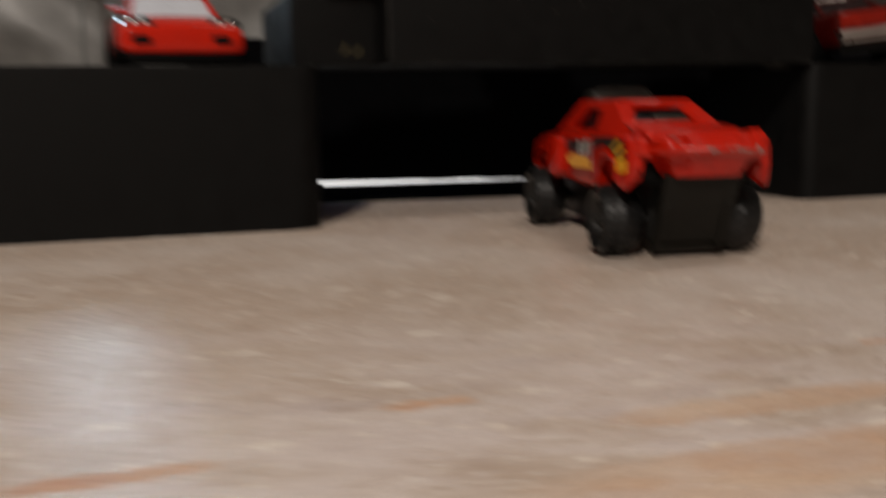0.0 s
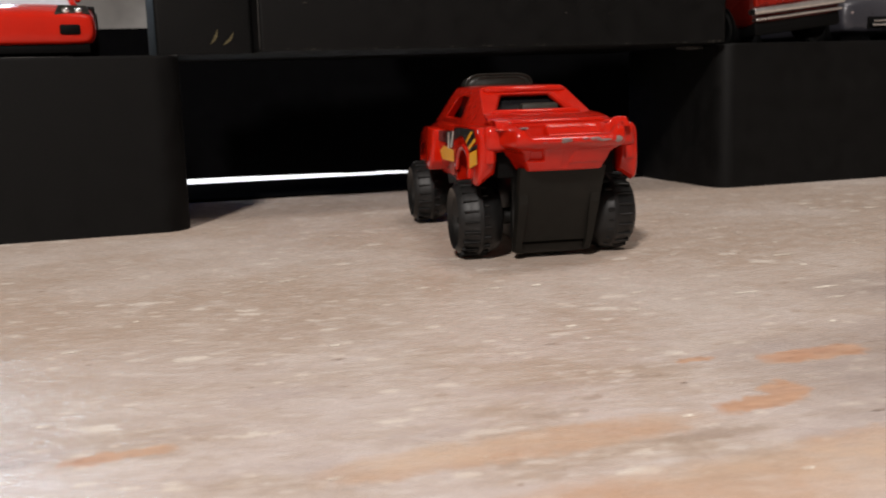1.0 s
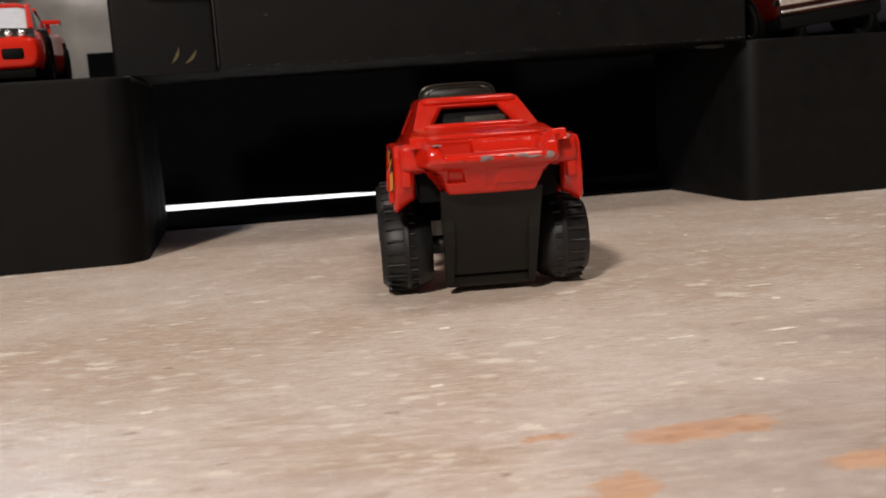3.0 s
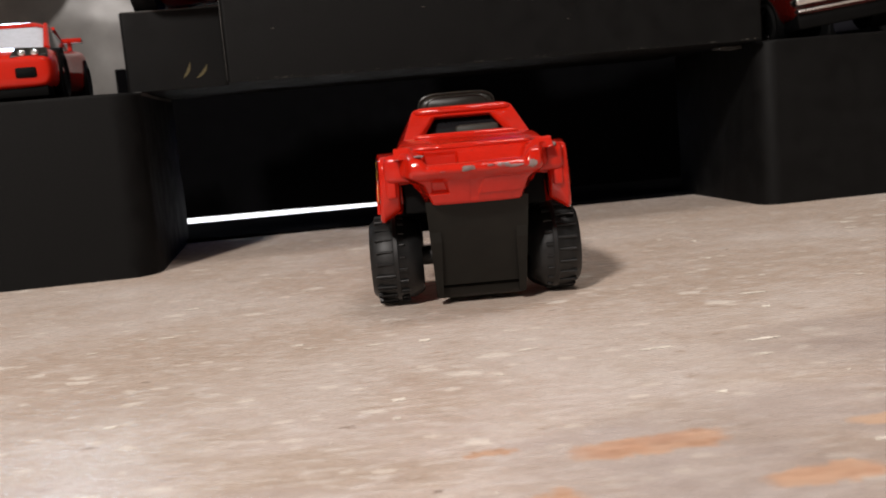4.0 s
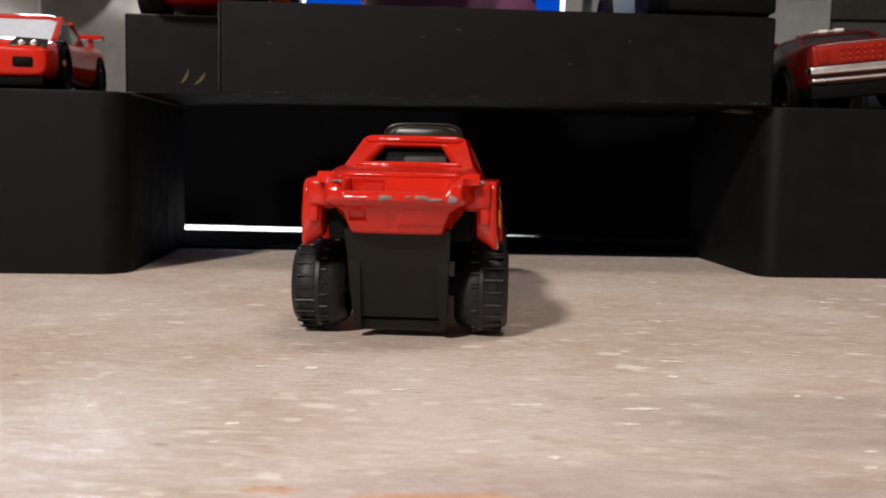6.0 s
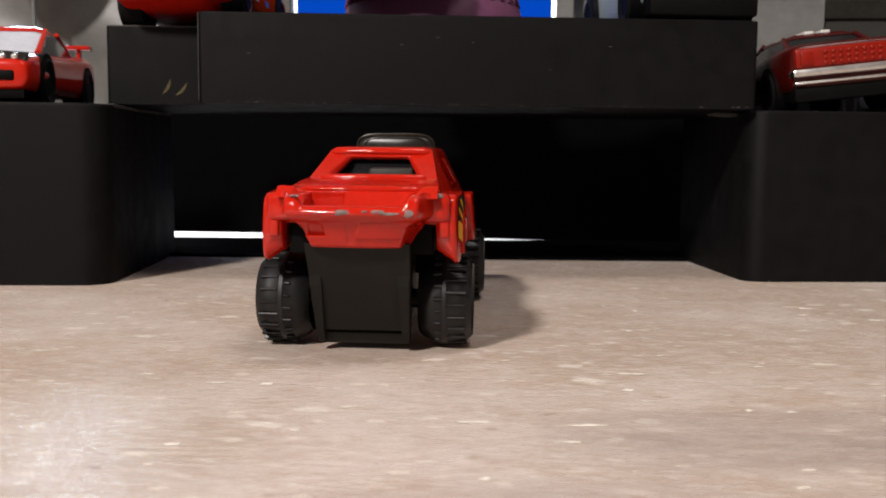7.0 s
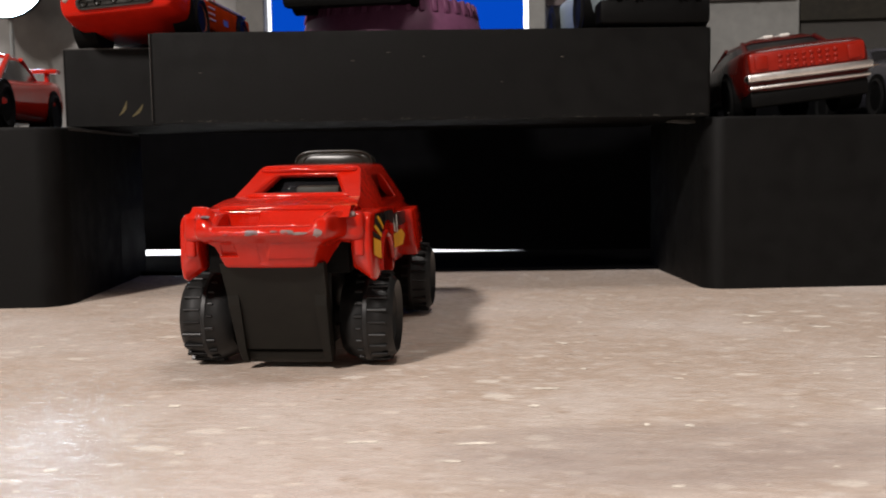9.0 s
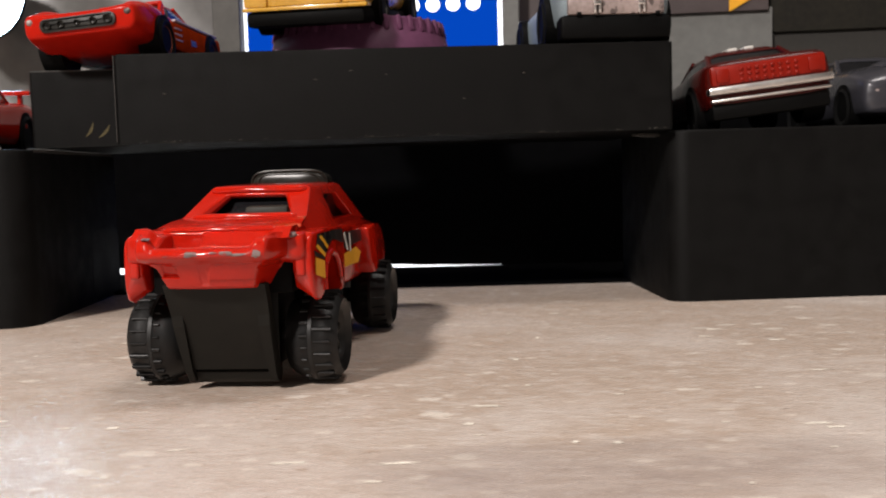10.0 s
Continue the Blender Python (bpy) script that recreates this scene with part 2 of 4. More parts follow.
SMOKE = material("smoked_plastic", (0.014, 0.0132, 0.011), 0.28, vary=0.15, grain=500, spec=0.18)
SMOKE_DULL = material("scuffed_smoked_plastic", (0.021, 0.020, 0.0155), 0.6, vary=0.25, grain=700, spec=0.3)
GLASS_DARK = material("dark_window_plastic", (0.008, 0.008, 0.009), 0.16, vary=0.1, spec=0.25)
# white glare on the windscreen is put into this base colour
GLASS_GLARE = material("window_plastic_with_glare", (0.52, 0.55, 0.61), 0.10, coat=0.5, vary=0.1)
SCUFFED = material("scuffed_plated_plastic", (0.30, 0.24, 0.225), 0.45, metal=0.3, vary=0.3, grain=900, bump=0.2, stain=0.3, stain_colour=(0.10, 0.08, 0.075))
FLAP = material("dull_black_panel", (0.0062, 0.0058, 0.0044), 0.55, vary=0.3, grain=500, bump=0.1, spec=0.20)
BRIGHT_METAL = material("bright_brushed_metal", (0.66, 0.645, 0.63), 0.30, metal=1.0, vary=0.12, grain=700, bump=0.08)
CHROME = material("chrome", (0.80, 0.79, 0.78), 0.11, metal=1.0, vary=0.08)
YELLOW_DECAL = material("yellow_decal", (0.75, 0.36, 0.02), 0.35, vary=0.08)
BLACK_DECAL = material("black_decal", (0.012, 0.012, 0.012), 0.3)
WHITE_DECAL = material("white_decal", (0.62, 0.60, 0.56), 0.35)
YELLOW = material("mustard_enamel", (0.55, 0.30, 0.03), 0.28, coat=0.6, vary=0.1)
PURPLE = material("purple_plastic", (0.10, 0.034, 0.072), 0.5, vary=0.15, grain=500, spec=0.15)
STEEL_BLUE = material("steel_blue_enamel", (0.20, 0.245, 0.27), 0.35, vary=0.12, spec=0.10)
GREY_BLUE = material("grey_blue_enamel", (0.036, 0.036, 0.044), 0.3, metal=0.2, coat=0.3, vary=0.1)
MAROON = material("maroon_fade", (0.30, 0.030, 0.005), 0.5, vary=0.2, grain=300, spec=0.0)
PINK = material("worn_pink_rim", (0.30, 0.09, 0.05), 0.6, vary=0.2, spec=0.0)
DEEP_RED = material("deep_red_enamel", (0.20, 0.008, 0.003), 0.34, vary=0.12, grain=900, bump=0.15, spec=0.18)
CAR_TYRE = material("dull_black_tyre", (0.006, 0.006, 0.006), 0.6, spec=0.06)
GRILLE = material("dark_grille_plastic", (0.010, 0.010, 0.008), 0.4, vary=0.3, grain=900, bump=0.2)
PALE_STRIPE = material("pale_worn_stripe", (0.40, 0.33, 0.34), 0.4, vary=0.3, grain=900)
BLUE_MARK = material("faded_blue_mark", (0.06, 0.09, 0.26), 0.4)
MATT_BLACK = material("matt_black_plastic", (0.0026, 0.0026, 0.0026), 0.6, vary=0.2, spec=0.06)
# brightness of the blue card is put in as its own emission
BLUE_CARD = glow("glowing_blue_sheet", (0.0, 0.115, 1.0), 0.40)
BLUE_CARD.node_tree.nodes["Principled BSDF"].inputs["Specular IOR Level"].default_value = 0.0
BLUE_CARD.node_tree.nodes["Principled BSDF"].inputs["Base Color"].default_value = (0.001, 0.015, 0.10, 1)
GREY_CARD = material("grey_card", (0.12, 0.121, 0.115), 0.6, vary=0.15, grain=300)
DARK_CARD = material("dark_grey_card", (0.016, 0.0145, 0.012), 0.7, vary=0.3, grain=600)
OLIVE_CARD = material("dark_olive_card", (0.0105, 0.0092, 0.0062), 0.7, vary=0.4, grain=500, spec=0.2)
POST = material("grey_brown_upright", (0.055, 0.052, 0.046), 0.6, vary=0.3, grain=250)
BROWN_CARD = material("dark_brown_card", (0.05, 0.036, 0.036), 0.5)
FILM = material("grey_plastic_film", (0.128, 0.125, 0.119), 0.45, vary=0.25, grain=120, bump=0.2)
WALL = material("room_wall_paint", (0.34, 0.33, 0.32), 0.8, vary=0.08, grain=30)
WHITE_GLOW = glow("white_glow_sheet", (0.95, 0.97, 1.0), 2.0)
LAMP_WHITE = glow("white_lamp_glass", (0.56, 0.79, 1.0), 32.0)
DOT = glow("white_dot_glow", (0.9, 0.95, 1.0), 1.5)
NICK = material("dull_tan_nick", (0.034, 0.029, 0.022), 0.7)
# paler black that paints the slit's light on a riser side
SLIT_SHEEN = material("slit_sheen_black_board", (0.0085, 0.0082, 0.0078), 0.6, vary=0.5, grain=700, spec=0.15)
EDGE = material("pale_grey_edge", (0.050, 0.048, 0.045), 0.6, vary=0.4, grain=1200, spec=0.2)


# ---- mesh helpers ----
def place(ob, bm, mats, smooth=None):
    me = bpy.data.meshes.new(ob if isinstance(ob, str) else ob.name)
    bmesh.ops.recalc_face_normals(bm, faces=bm.faces)
    bm.to_mesh(me)
    bm.free()
    for m in (mats if isinstance(mats, (list, tuple)) else [mats]):
        me.materials.append(m)
    if smooth is not None:
        me.shade_smooth()
        if smooth < 180:
            me.set_sharp_from_angle(angle=radians(smooth))
    return me


def part(name, bm, mats, parent=None, label="", smooth=40):
    """One mesh object; under a thing or a part if a parent is given."""
    ob = new(name, place(name, bm, mats, smooth))
    if parent is not None:
        ob.parent = parent
    return tagged(ob, label) if label else ob


def thing(name, m, label, category, group=""):
    ob = new(name)
    ob.empty_display_size = 0.01
    ob.matrix_world = m
    return tagged(ob, label, category, group)


def box(bm, x0, x1, y0, y1, z0, z1, bevel=0.0, seg=2, m=None):
    vs = bmesh.ops.create_cube(bm, size=1.0)["verts"]
    for v in vs:
        v.co = Vector(((x0 + x1) / 2 + v.co.x * (x1 - x0), (y0 + y1) / 2 + v.co.y * (y1 - y0), (z0 + z1) / 2 + v.co.z * (z1 - z0)))
        if m is not None:
            v.co = m @ v.co
    if bevel:
        es = {e for v in vs for e in v.link_edges}
        bmesh.ops.bevel(bm, geom=list(es), offset=bevel, segments=seg, affect="EDGES", profile=0.5)
    return bm


def prism(bm, pts, axis, lo, hi, bevel=0.0, seg=2):
    """A polygon pushed along an axis (0, 1, 2); pts are in the other two axes in order."""
    def co(p, h):
        c = list(p)
        c.insert(axis, h)
        return c
    a = [bm.verts.new(co(p, lo)) for p in pts]
    c = [bm.verts.new(co(p, hi)) for p in pts]
    n = len(pts)
    made = [bm.faces.new(a), bm.faces.new(c[::-1])]
    made += [bm.faces.new((a[i], a[(i + 1) % n], c[(i + 1) % n], c[i])) for i in range(n)]
    if bevel:
        es = {e for f in made for e in f.edges}
        bmesh.ops.bevel(bm, geom=list(es), offset=bevel, segments=seg, affect="EDGES", profile=0.5, clamp_overlap=True)
    return bm


def rounded_outline(x0, x1, y0, y1, r, n=8):
    pts = []
    for cx, cy, a0 in ((x1 - r, y1 - r, 0), (x0 + r, y1 - r, 90), (x0 + r, y0 + r, 180), (x1 - r, y0 + r, 270)):
        for i in range(n + 1):
            a = radians(a0 + 90 * i / n)
            pts.append((cx + r * math.cos(a), cy + r * math.sin(a)))
    return pts


def loft(bm, rings, cap=True, mat=0):
    """Skins closed rings of equal length; returns the rows of faces."""
    vs = [[bm.verts.new(p) for p in ring] for ring in rings]
    n = len(vs[0])
    rows = []
    for a, b in zip(vs, vs[1:]):
        row = []
        for i in range(n):
            f = bm.faces.new((a[i], a[(i + 1) % n], b[(i + 1) % n], b[i]))
            f.material_index = mat
            row.append(f)
        rows.append(row)
    if cap:
        for r in (vs[0][::-1], vs[-1]):
            bm.faces.new(r).material_index = mat
    return rows


def tube(bm, p, q, r0, r1=None, n=20):
    p, q = Vector(p), Vector(q)
    r1 = r0 if r1 is None else r1
    m = Matrix.Translation((p + q) / 2) @ (q - p).to_track_quat("Z", "Y").to_matrix().to_4x4()
    bmesh.ops.create_cone(bm, cap_ends=True, segments=n, radius1=r0, radius2=r1, depth=(q - p).length, matrix=m)
    return bm


def lathe(bm, prof, m, n=40, cap=True):
    """Turns (radius, height) rows about the z axis of m."""
    rings = [[m @ Vector((r * math.cos(2 * math.pi * i / n), r * math.sin(2 * math.pi * i / n), h)) for i in range(n)] for r, h in prof]
    return loft(bm, rings, cap)


def blob(bm, at, size, seed, turn=0.0):
    """A small flat chip with a ragged outline."""
    rnd = random.Random(seed)
    vs = bmesh.ops.create_icosphere(bm, subdivisions=2, radius=1.0)["verts"]
    for v in vs:
        k = 0.75 + 0.5 * rnd.random()
        c = Vector((v.co.x * size[0] * k, v.co.y * size[1] * k, v.co.z * size[2] * k))
        v.co = Vector(at) + Matrix.Rotation(turn, 3, "Y") @ c
    return bm


# ---- setting ----
def structure(name, bm, mats, label, smooth=40):
    return tagged(part(name, bm, mats, None, "", smooth), label, name.split("_")[0], "", "structure")


bm = bmesh.new()
box(bm, -1.2, 1.2, -1.2, 0.2065, -0.02, 0.0)
floor = structure("floor", bm, LAMINATE, "pale worn wood laminate tabletop with light flecks", None)

rnd = random.Random(5)
bm = bmesh.new()
KNOWN = [(-.047, .006), (-.050, .003), (.033, -.031), (-.037, .054), (-.009, -.015), (-.016, -.015), (.043, .061), (.045, .032), (.042, -.003),
         (.022, -.051), (.085, .063), (.054, -.022), (-.027, -.011), (.023, .004), (.020, -.031), (.095, .021), (.087, .034), (.087, -.015), (.049, .055), (.040, -.013)]
SPOTS = [(x, y, 0.75 + rnd.random() * 0.5) for x, y in KNOWN]
SPOTS += [(rnd.uniform(-0.16, 0.2), rnd.uniform(-0.11, 0.14), 0.14 + 0.65 * rnd.random() ** 3) for _ in range(230)]
SPOTS += [(rnd.uniform(-0.13, 0.15), rnd.uniform(-0.10, 0.11), rnd.uniform(0.45, 1.0)) for _ in range(60)]
for x, y, s in SPOTS:
    a = radians(GRID + rnd.uniform(-9, 9))
    lx, ly = 0.0016 * s * rnd.uniform(0.4, 1.6), 0.00055 * s * rnd.uniform(0.5, 1.4)
    ring = []
    for i in range(13):
        w = 2 * math.pi * i / 13
        k = rnd.uniform(0.45, 1.25)
        px, py = lx * k * math.cos(w), ly * k * math.sin(w)
        ring.append(bm.verts.new((x + px * math.cos(a) - py * math.sin(a), y + px * math.sin(a) + py * math.cos(a), 0.00006)))
    bm.faces.new(ring)
tagged(part("flecks", bm, FLECK, floor, "cream flecks in the laminate", None), kind="stuff")


bm = bmesh.new()
for _ in range(80):
    x, y, a = rnd.uniform(-0.13, 0.16), rnd.uniform(-0.10, 0.12), radians(GRID + rnd.uniform(-8, 8))
    lx, ly = rnd.uniform(0.0003, 0.0012), rnd.uniform(0.00006, 0.00016)
    ring = []
    for i in range(9):
        w, k = 2 * math.pi * i / 9, rnd.uniform(0.5, 1.2)
        px, py = lx * k * math.cos(w), ly * k * math.sin(w)
        ring.append(bm.verts.new((x + px * math.cos(a) - py * math.sin(a), y + px * math.sin(a) + py * math.cos(a), 0.00008)))
    bm.faces.new(ring)
tagged(part("dark_specks", bm, SPECK, floor, "thin dark scratches in the laminate", None), kind="stuff")


# far walls and ceiling of the room
for name, dims, label in (("wall_left", (-1.24, -1.2, -1.2, 1.2, -0.6, 1.4), "plain dim room wall"), ("wall_right", (1.2, 1.24, -1.2, 1.2, -0.6, 1.4), "plain dim room wall"),
                          ("wall_back", (-1.2, 1.2, -1.24, -1.2, -0.6, 1.4), "plain dim room wall"), ("wall_front", (-1.2, 1.2, 1.2, 1.24, -0.6, 1.4), "plain dim room wall"),
                          ("ceiling", (-1.24, 1.24, -1.24, 1.24, 1.4, 1.44), "plain dim room ceiling")):
    bm = bmesh.new()
    box(bm, *dims)
    structure(name, bm, WALL, label, None)

# back wall of the display: cards with slits in front of a glowing white sheet
BACK = 0.217
# glowing sheet stands in for the unseen source of the white slits
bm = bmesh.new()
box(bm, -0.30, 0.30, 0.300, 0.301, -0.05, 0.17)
tagged(part("backdrop", bm, WHITE_GLOW, None, "glowing white sheet for the bright light behind the display", None), category="backdrop", kind="structure")
# unseen board added to stop the glowing sheet lighting the room behind
bm = bmesh.new()
box(bm, -0.66, 0.66, 0.303, 0.320, -0.06, 0.20)
structure("wall_display", bm, VOID_BLACK, "unseen dark board keeping the white glow out of the room", None)



def card(name, x0, x1, y, z0, z1, m, label, thick=0.0015):
    b = bmesh.new()
    box(b, x0, x1, y, y + thick, z0, z1, 0.0003, 1)
    return structure(name, b, m, label)


# near black keeps the depth dark; stepped lower edge thins the slit
b = bmesh.new()
prism(b, [(-0.116, 0.0013), (-0.060, 0.0013), (-0.0225, 0.0010), (-0.0222, 0.0008), (-0.0092, 0.0008), (-0.0090, 0.0010), (-0.0005, 0.0009), (0.004, 0.0006), (0.018, 0.0004), (0.035, 0.0002), (0.046, -0.0002), (0.048, -0.030), (0.30, -0.030), (0.30, 0.058), (-0.116, 0.058)], 1, 0.2150, 0.2165)
structure("panel_black", b, VOID_BLACK, "black board standing behind the risers with a thin gap below", None)
# black sheet added to keep the shaded table under the bridge dark
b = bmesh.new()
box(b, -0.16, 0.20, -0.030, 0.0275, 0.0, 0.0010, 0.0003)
shade_sheet = structure("panel_board", b, VOID_BLACK, "thin black sheet for the shade on the table behind the risers")
shade_sheet.matrix_world = pose(0.012, 0.1770, 0.0, 0, 0, 4.0)


# ---- risers ----
def frame_at(x, y, z, turn):
    return pose(x, y, z, 0, 0, turn)


def riser(label, m, w, d, h, r, bevel=0.0008):
    """A black box with its front right corner, or front left where w < 0, at the origin of m."""
    t = thing("display_riser", m, label, "riser", "black display risers")
    x0, x1 = (-abs(w), 0) if w < 0 else (0, w)
    b = bmesh.new()
    prism(b, rounded_outline(x0, x1, 0, d, r), 2, 0, h)
    top = [e for e in b.edges if all(abs(v.co.z - h) < 1e-6 for v in e.verts)]
    bmesh.ops.bevel(b, geom=top, offset=bevel, segments=3, affect="EDGES", profile=0.5)
    part("body", b, BLACK_BOARD, t, "", 35)
    return t


left_riser = riser("large matt black rounded block standing on the table", frame_at(-0.0705, 0.0767, 0, GRID), -0.16, 0.077, 0.0425, 0.007)
right_riser = riser("large matt black block with a rounded corner", frame_at(0.0825, 0.1055, 0, GRID), 0.16, 0.060, 0.0430, 0.005)
long_riser = riser("long matt black box bridging the two blocks", frame_at(-0.0515, 0.0865, 0.0432, GRID), 0.1360, 0.075, 0.0215, 0.0012, 0.0005)
short_riser = riser("short matt black box with two tan scratches", frame_at(-0.0530, 0.0980, 0.0432, GRID), -0.0248, 0.062, 0.0193, 0.0012, 0.0005)
# pale strip paints the edge's highlight along with its wear
b = bmesh.new()
box(b, -0.0018, 0.00006, 0.007, 0.070, 0.0417, 0.0427, 0.0003)
part("worn_lit_edge", b, EDGE, left_riser, "paler worn edge along the top with painted highlight")
for i in range(14):
    b = bmesh.new()
    blob(b, (rnd.uniform(0.006, 0.11), rnd.uniform(-0.00001, 0.0008), 0.0429), (rnd.uniform(0.0001, 0.0005), 0.0001, 0.00008), 300 + i)
    part("edge_nick", b, NICK, right_riser, "small tan nick in the black surface")
# lit line of the corner, put into the strip's colour with the wear
b = bmesh.new()
box(b, -0.00004, 0.00012, -0.00004, 0.0004, 0.0006, 0.0212, 0.00004)
part("worn_lit_edge", b, EDGE, long_riser, "paler worn corner with painted highlight")
for sx, sz, ang in ((-0.0098, 0.0042, 62), (-0.0062, 0.0036, 48)):
    b = bmesh.new()
    n = 7
    pts = []
    for i in range(n):
        u = i / (n - 1) - 0.5
        wv = 0.0003 * (1 - 4 * u * u) + 0.00006
        bend = 0.0004 * (u * u * 4)
        pts.append((u * 0.0042, bend, wv))
    ring = [(p[0], p[1] + p[2]) for p in pts] + [(p[0], p[1] - p[2]) for p in reversed(pts)]
    ca, sa = math.cos(radians(ang)), math.sin(radians(ang))
    b.faces.new([b.verts.new((sx + px * ca - pz * sa, -0.00008, sz + px * sa + pz * ca)) for px, pz in ring])
    part("scratch", b, SCRATCH, short_riser, "tan scratch in the black surface", None)
rnd = random.Random(11)
for i in range(46):
    x, z = rnd.uniform(0.002, 0.134), (rnd.uniform(0.0001, 0.0005) if i < 40 else rnd.uniform(0.002, 0.020))
    b = bmesh.new()
    blob(b, (x, -0.00001, z), (rnd.uniform(0.0001, 0.0006), 0.00006, rnd.uniform(0.00005, 0.00012)), i)
    part("edge_nick", b, NICK, long_riser, "small tan nick in the black surface")
b = bmesh.new()
prism(b, [(-0.0060, 0.0422), (-0.0012, 0.0418), (0.0030, 0.0418), (0.0030, 0.0428), (-0.0060, 0.0428)], 1, 0.0100, 0.0160, 0.0002)
tagged(part("paper_tab", b, EDGE, None, "small grey paper tab lying on the block"), category="paper tab").matrix_world = right_riser.matrix_world.copy()


# light of the slit on the side face, put in as a paler patch
b = bmesh.new()
prism(b, rounded_outline(0.046, 0.0712, 0.0015, 0.0205, 0.004, 5), 0, -0.0004, 0.00006)
part("slit_sheen_patch", b, SLIT_SHEEN, left_riser, "grey patch painted for the slit's light on the black side")
# top edge: wear and highlight share one pale colour
b = bmesh.new()
box(b, -0.0244, -0.0010, -0.00006, 0.0005, 0.01905, 0.01936, 0.0001)
part("worn_lit_edge", b, EDGE, short_riser, "paler worn top edge with painted highlight")


# ---- wheels ----
def wheel(parent, at, r, w, rim_mat=PLASTIC, lugs=0, name="wheel", tread=0.0006, spokes=5, out=1, tyre_mat=None):
    """A wheel on the x axis; out is the side that its face looks to."""
    turn = Matrix.Translation(at) @ Matrix.Rotation(radians(90 * out), 4, "Y")
    hub = new(name)
    hub.empty_display_size = 0.003
    hub.parent = parent
    hub.matrix_local = turn
    b = bmesh.new()
    h = w / 2
    ri = r * 0.62
    lathe(b, [(ri, -h * 0.8), (r * 0.78, -h), (r * 0.88, -h * 0.82), (r * 0.97, -h * 0.45), (r, -h * 0.14), (r * 1.03, -h * 0.07), (r * 1.03, h * 0.07), (r, h * 0.14), (r * 0.985, h * 0.45), (r * 0.94, h * 0.80), (r * 0.82, h), (ri, h * 0.8), (ri, -h * 0.8)], Matrix.Identity(4), 36, False)
    for k in range(lugs):
        a = 2 * math.pi * k / lugs
        for s, off in ((-1, 0), (1, math.pi / lugs)):
            m = Matrix.Rotation(a + off, 4, "Z")
            far = 0.78 if s > 0 else 0.36
            box(b, r - 0.0005, r + tread, -r * 0.026, r * 0.026, min(0.12 * h * s, far * h * s), max(0.12 * h * s, far * h * s), 0.00012, 1, m)
    part("tyre", b, tyre_mat or TYRE, hub, "", 35)
    b = bmesh.new()
    lathe(b, [(0.0002, h * 0.35), (r * 0.16, h * 0.62), (r * 0.22, h * 0.35), (ri * 0.80, h * 0.25), (ri * 0.96, h * 0.74), (ri * 1.02, h * 0.80), (ri * 1.02, -h * 0.5), (0.0002, -h * 0.5)], Matrix.Identity(4), 30)
    for k in range(spokes):
        m = Matrix.Rotation(2 * math.pi * k / spokes, 4, "Z")
        box(b, r * 0.12, ri * 0.93, -r * 0.07, r * 0.07, h * 0.3, h * 0.62, 0, 1, m)
    part("rim", b, rim_mat, hub, "", 35)
    return hub


# ---- the red off-road truck ----
truck = thing("toy_truck", pose(0.0007, 0, 0, 0, 0, 0), "red die-cast off-road toy truck with chipped paint and chunky tyres", "toy truck")


def sym(pts):
    """A closed ring from right-hand (x, z) rows, bottom to top, mirrored to the left."""
    return list(pts) + [(-x, z) for x, z in reversed(pts)]


def ring3(y, pts):
    return [(x, y, z) for x, z in sym(pts)]


# tail: a sheet over the rear face, the chipped ridge with its two horns and the trough behind it, with moulded lamps
def step(x, a, c):
    k = min(1.0, max(0.0, (x - a) / (c - a)))
    return k * k * (3 - 2 * k)


def bump_in(x, a, c, soft):
    return step(x, a - soft, a + soft) * (1 - step(x, c - soft, c + soft))


def tail_width(z):
    if z < 0.0204:
        return 0.0082 + (z - 0.0172) / 0.0032 * 0.0014
    return 0.0096 + 0.0026 * step(z, 0.0204, 0.0222)


def tail_column(x):
    """Profile (y, z) of the tail at x, from under its lower edge to the rear lip of the deck."""
    horn = step(abs(x), 0.0070, 0.0084)
    side = step(abs(x), 0.0094, 0.0120)
    fill = step(abs(x), 0.0084, 0.0100)
    deep = bump_in(x, -0.0076, -0.0024, 0.00022)
    bow = 0.0007 * (x / 0.0095) ** 2
    back = 0.0064 * side + bow
    pts = [(0.0075, 0.0178), (-0.0004 + back, 0.0173), (-0.0012 + back, 0.0178)]
    for i in range(13):
        k = i / 12
        pts.append((-0.0014 - 0.0020 * k + back, 0.0182 + 0.0032 * k))
    lift = 0.0013 * horn
    pts += [(-0.0041 + back, 0.0218), (-0.0052 + back, 0.0225), (-0.0054 + back, 0.0231 + 0.4 * lift), (-0.0047 + back, 0.0238 + lift), (-0.0036 + back, 0.0240 + lift),
            (-0.0024 + 0.6 * back, 0.0235 + 1.2 * lift + 0.0010 * fill), (-0.0014, 0.0235 - 0.0011 * deep + 0.0010 * fill), (0.0018 + 0.0024 * deep, 0.0236 - 0.0012 * deep + 1.3 * lift + 0.0012 * fill), (0.0018 + 0.0026 * deep, 0.0237 - 0.0012 * deep + 1.3 * lift + 0.0012 * fill), (0.0034 + 0.0012 * deep, 0.0248 + 0.6 * lift),
            (0.0044, 0.0257), (0.0052, 0.0261), (0.0066, 0.0261), (0.0082, 0.0252)]
    for _ in range(2):
        cutp = [pts[0]]
        for p, q in zip(pts, pts[1:]):
            cutp += [(p[0] * 0.75 + q[0] * 0.25, p[1] * 0.75 + q[1] * 0.25), (p[0] * 0.25 + q[0] * 0.75, p[1] * 0.25 + q[1] * 0.75)]
        pts = cutp + [pts[-1]]
    return pts


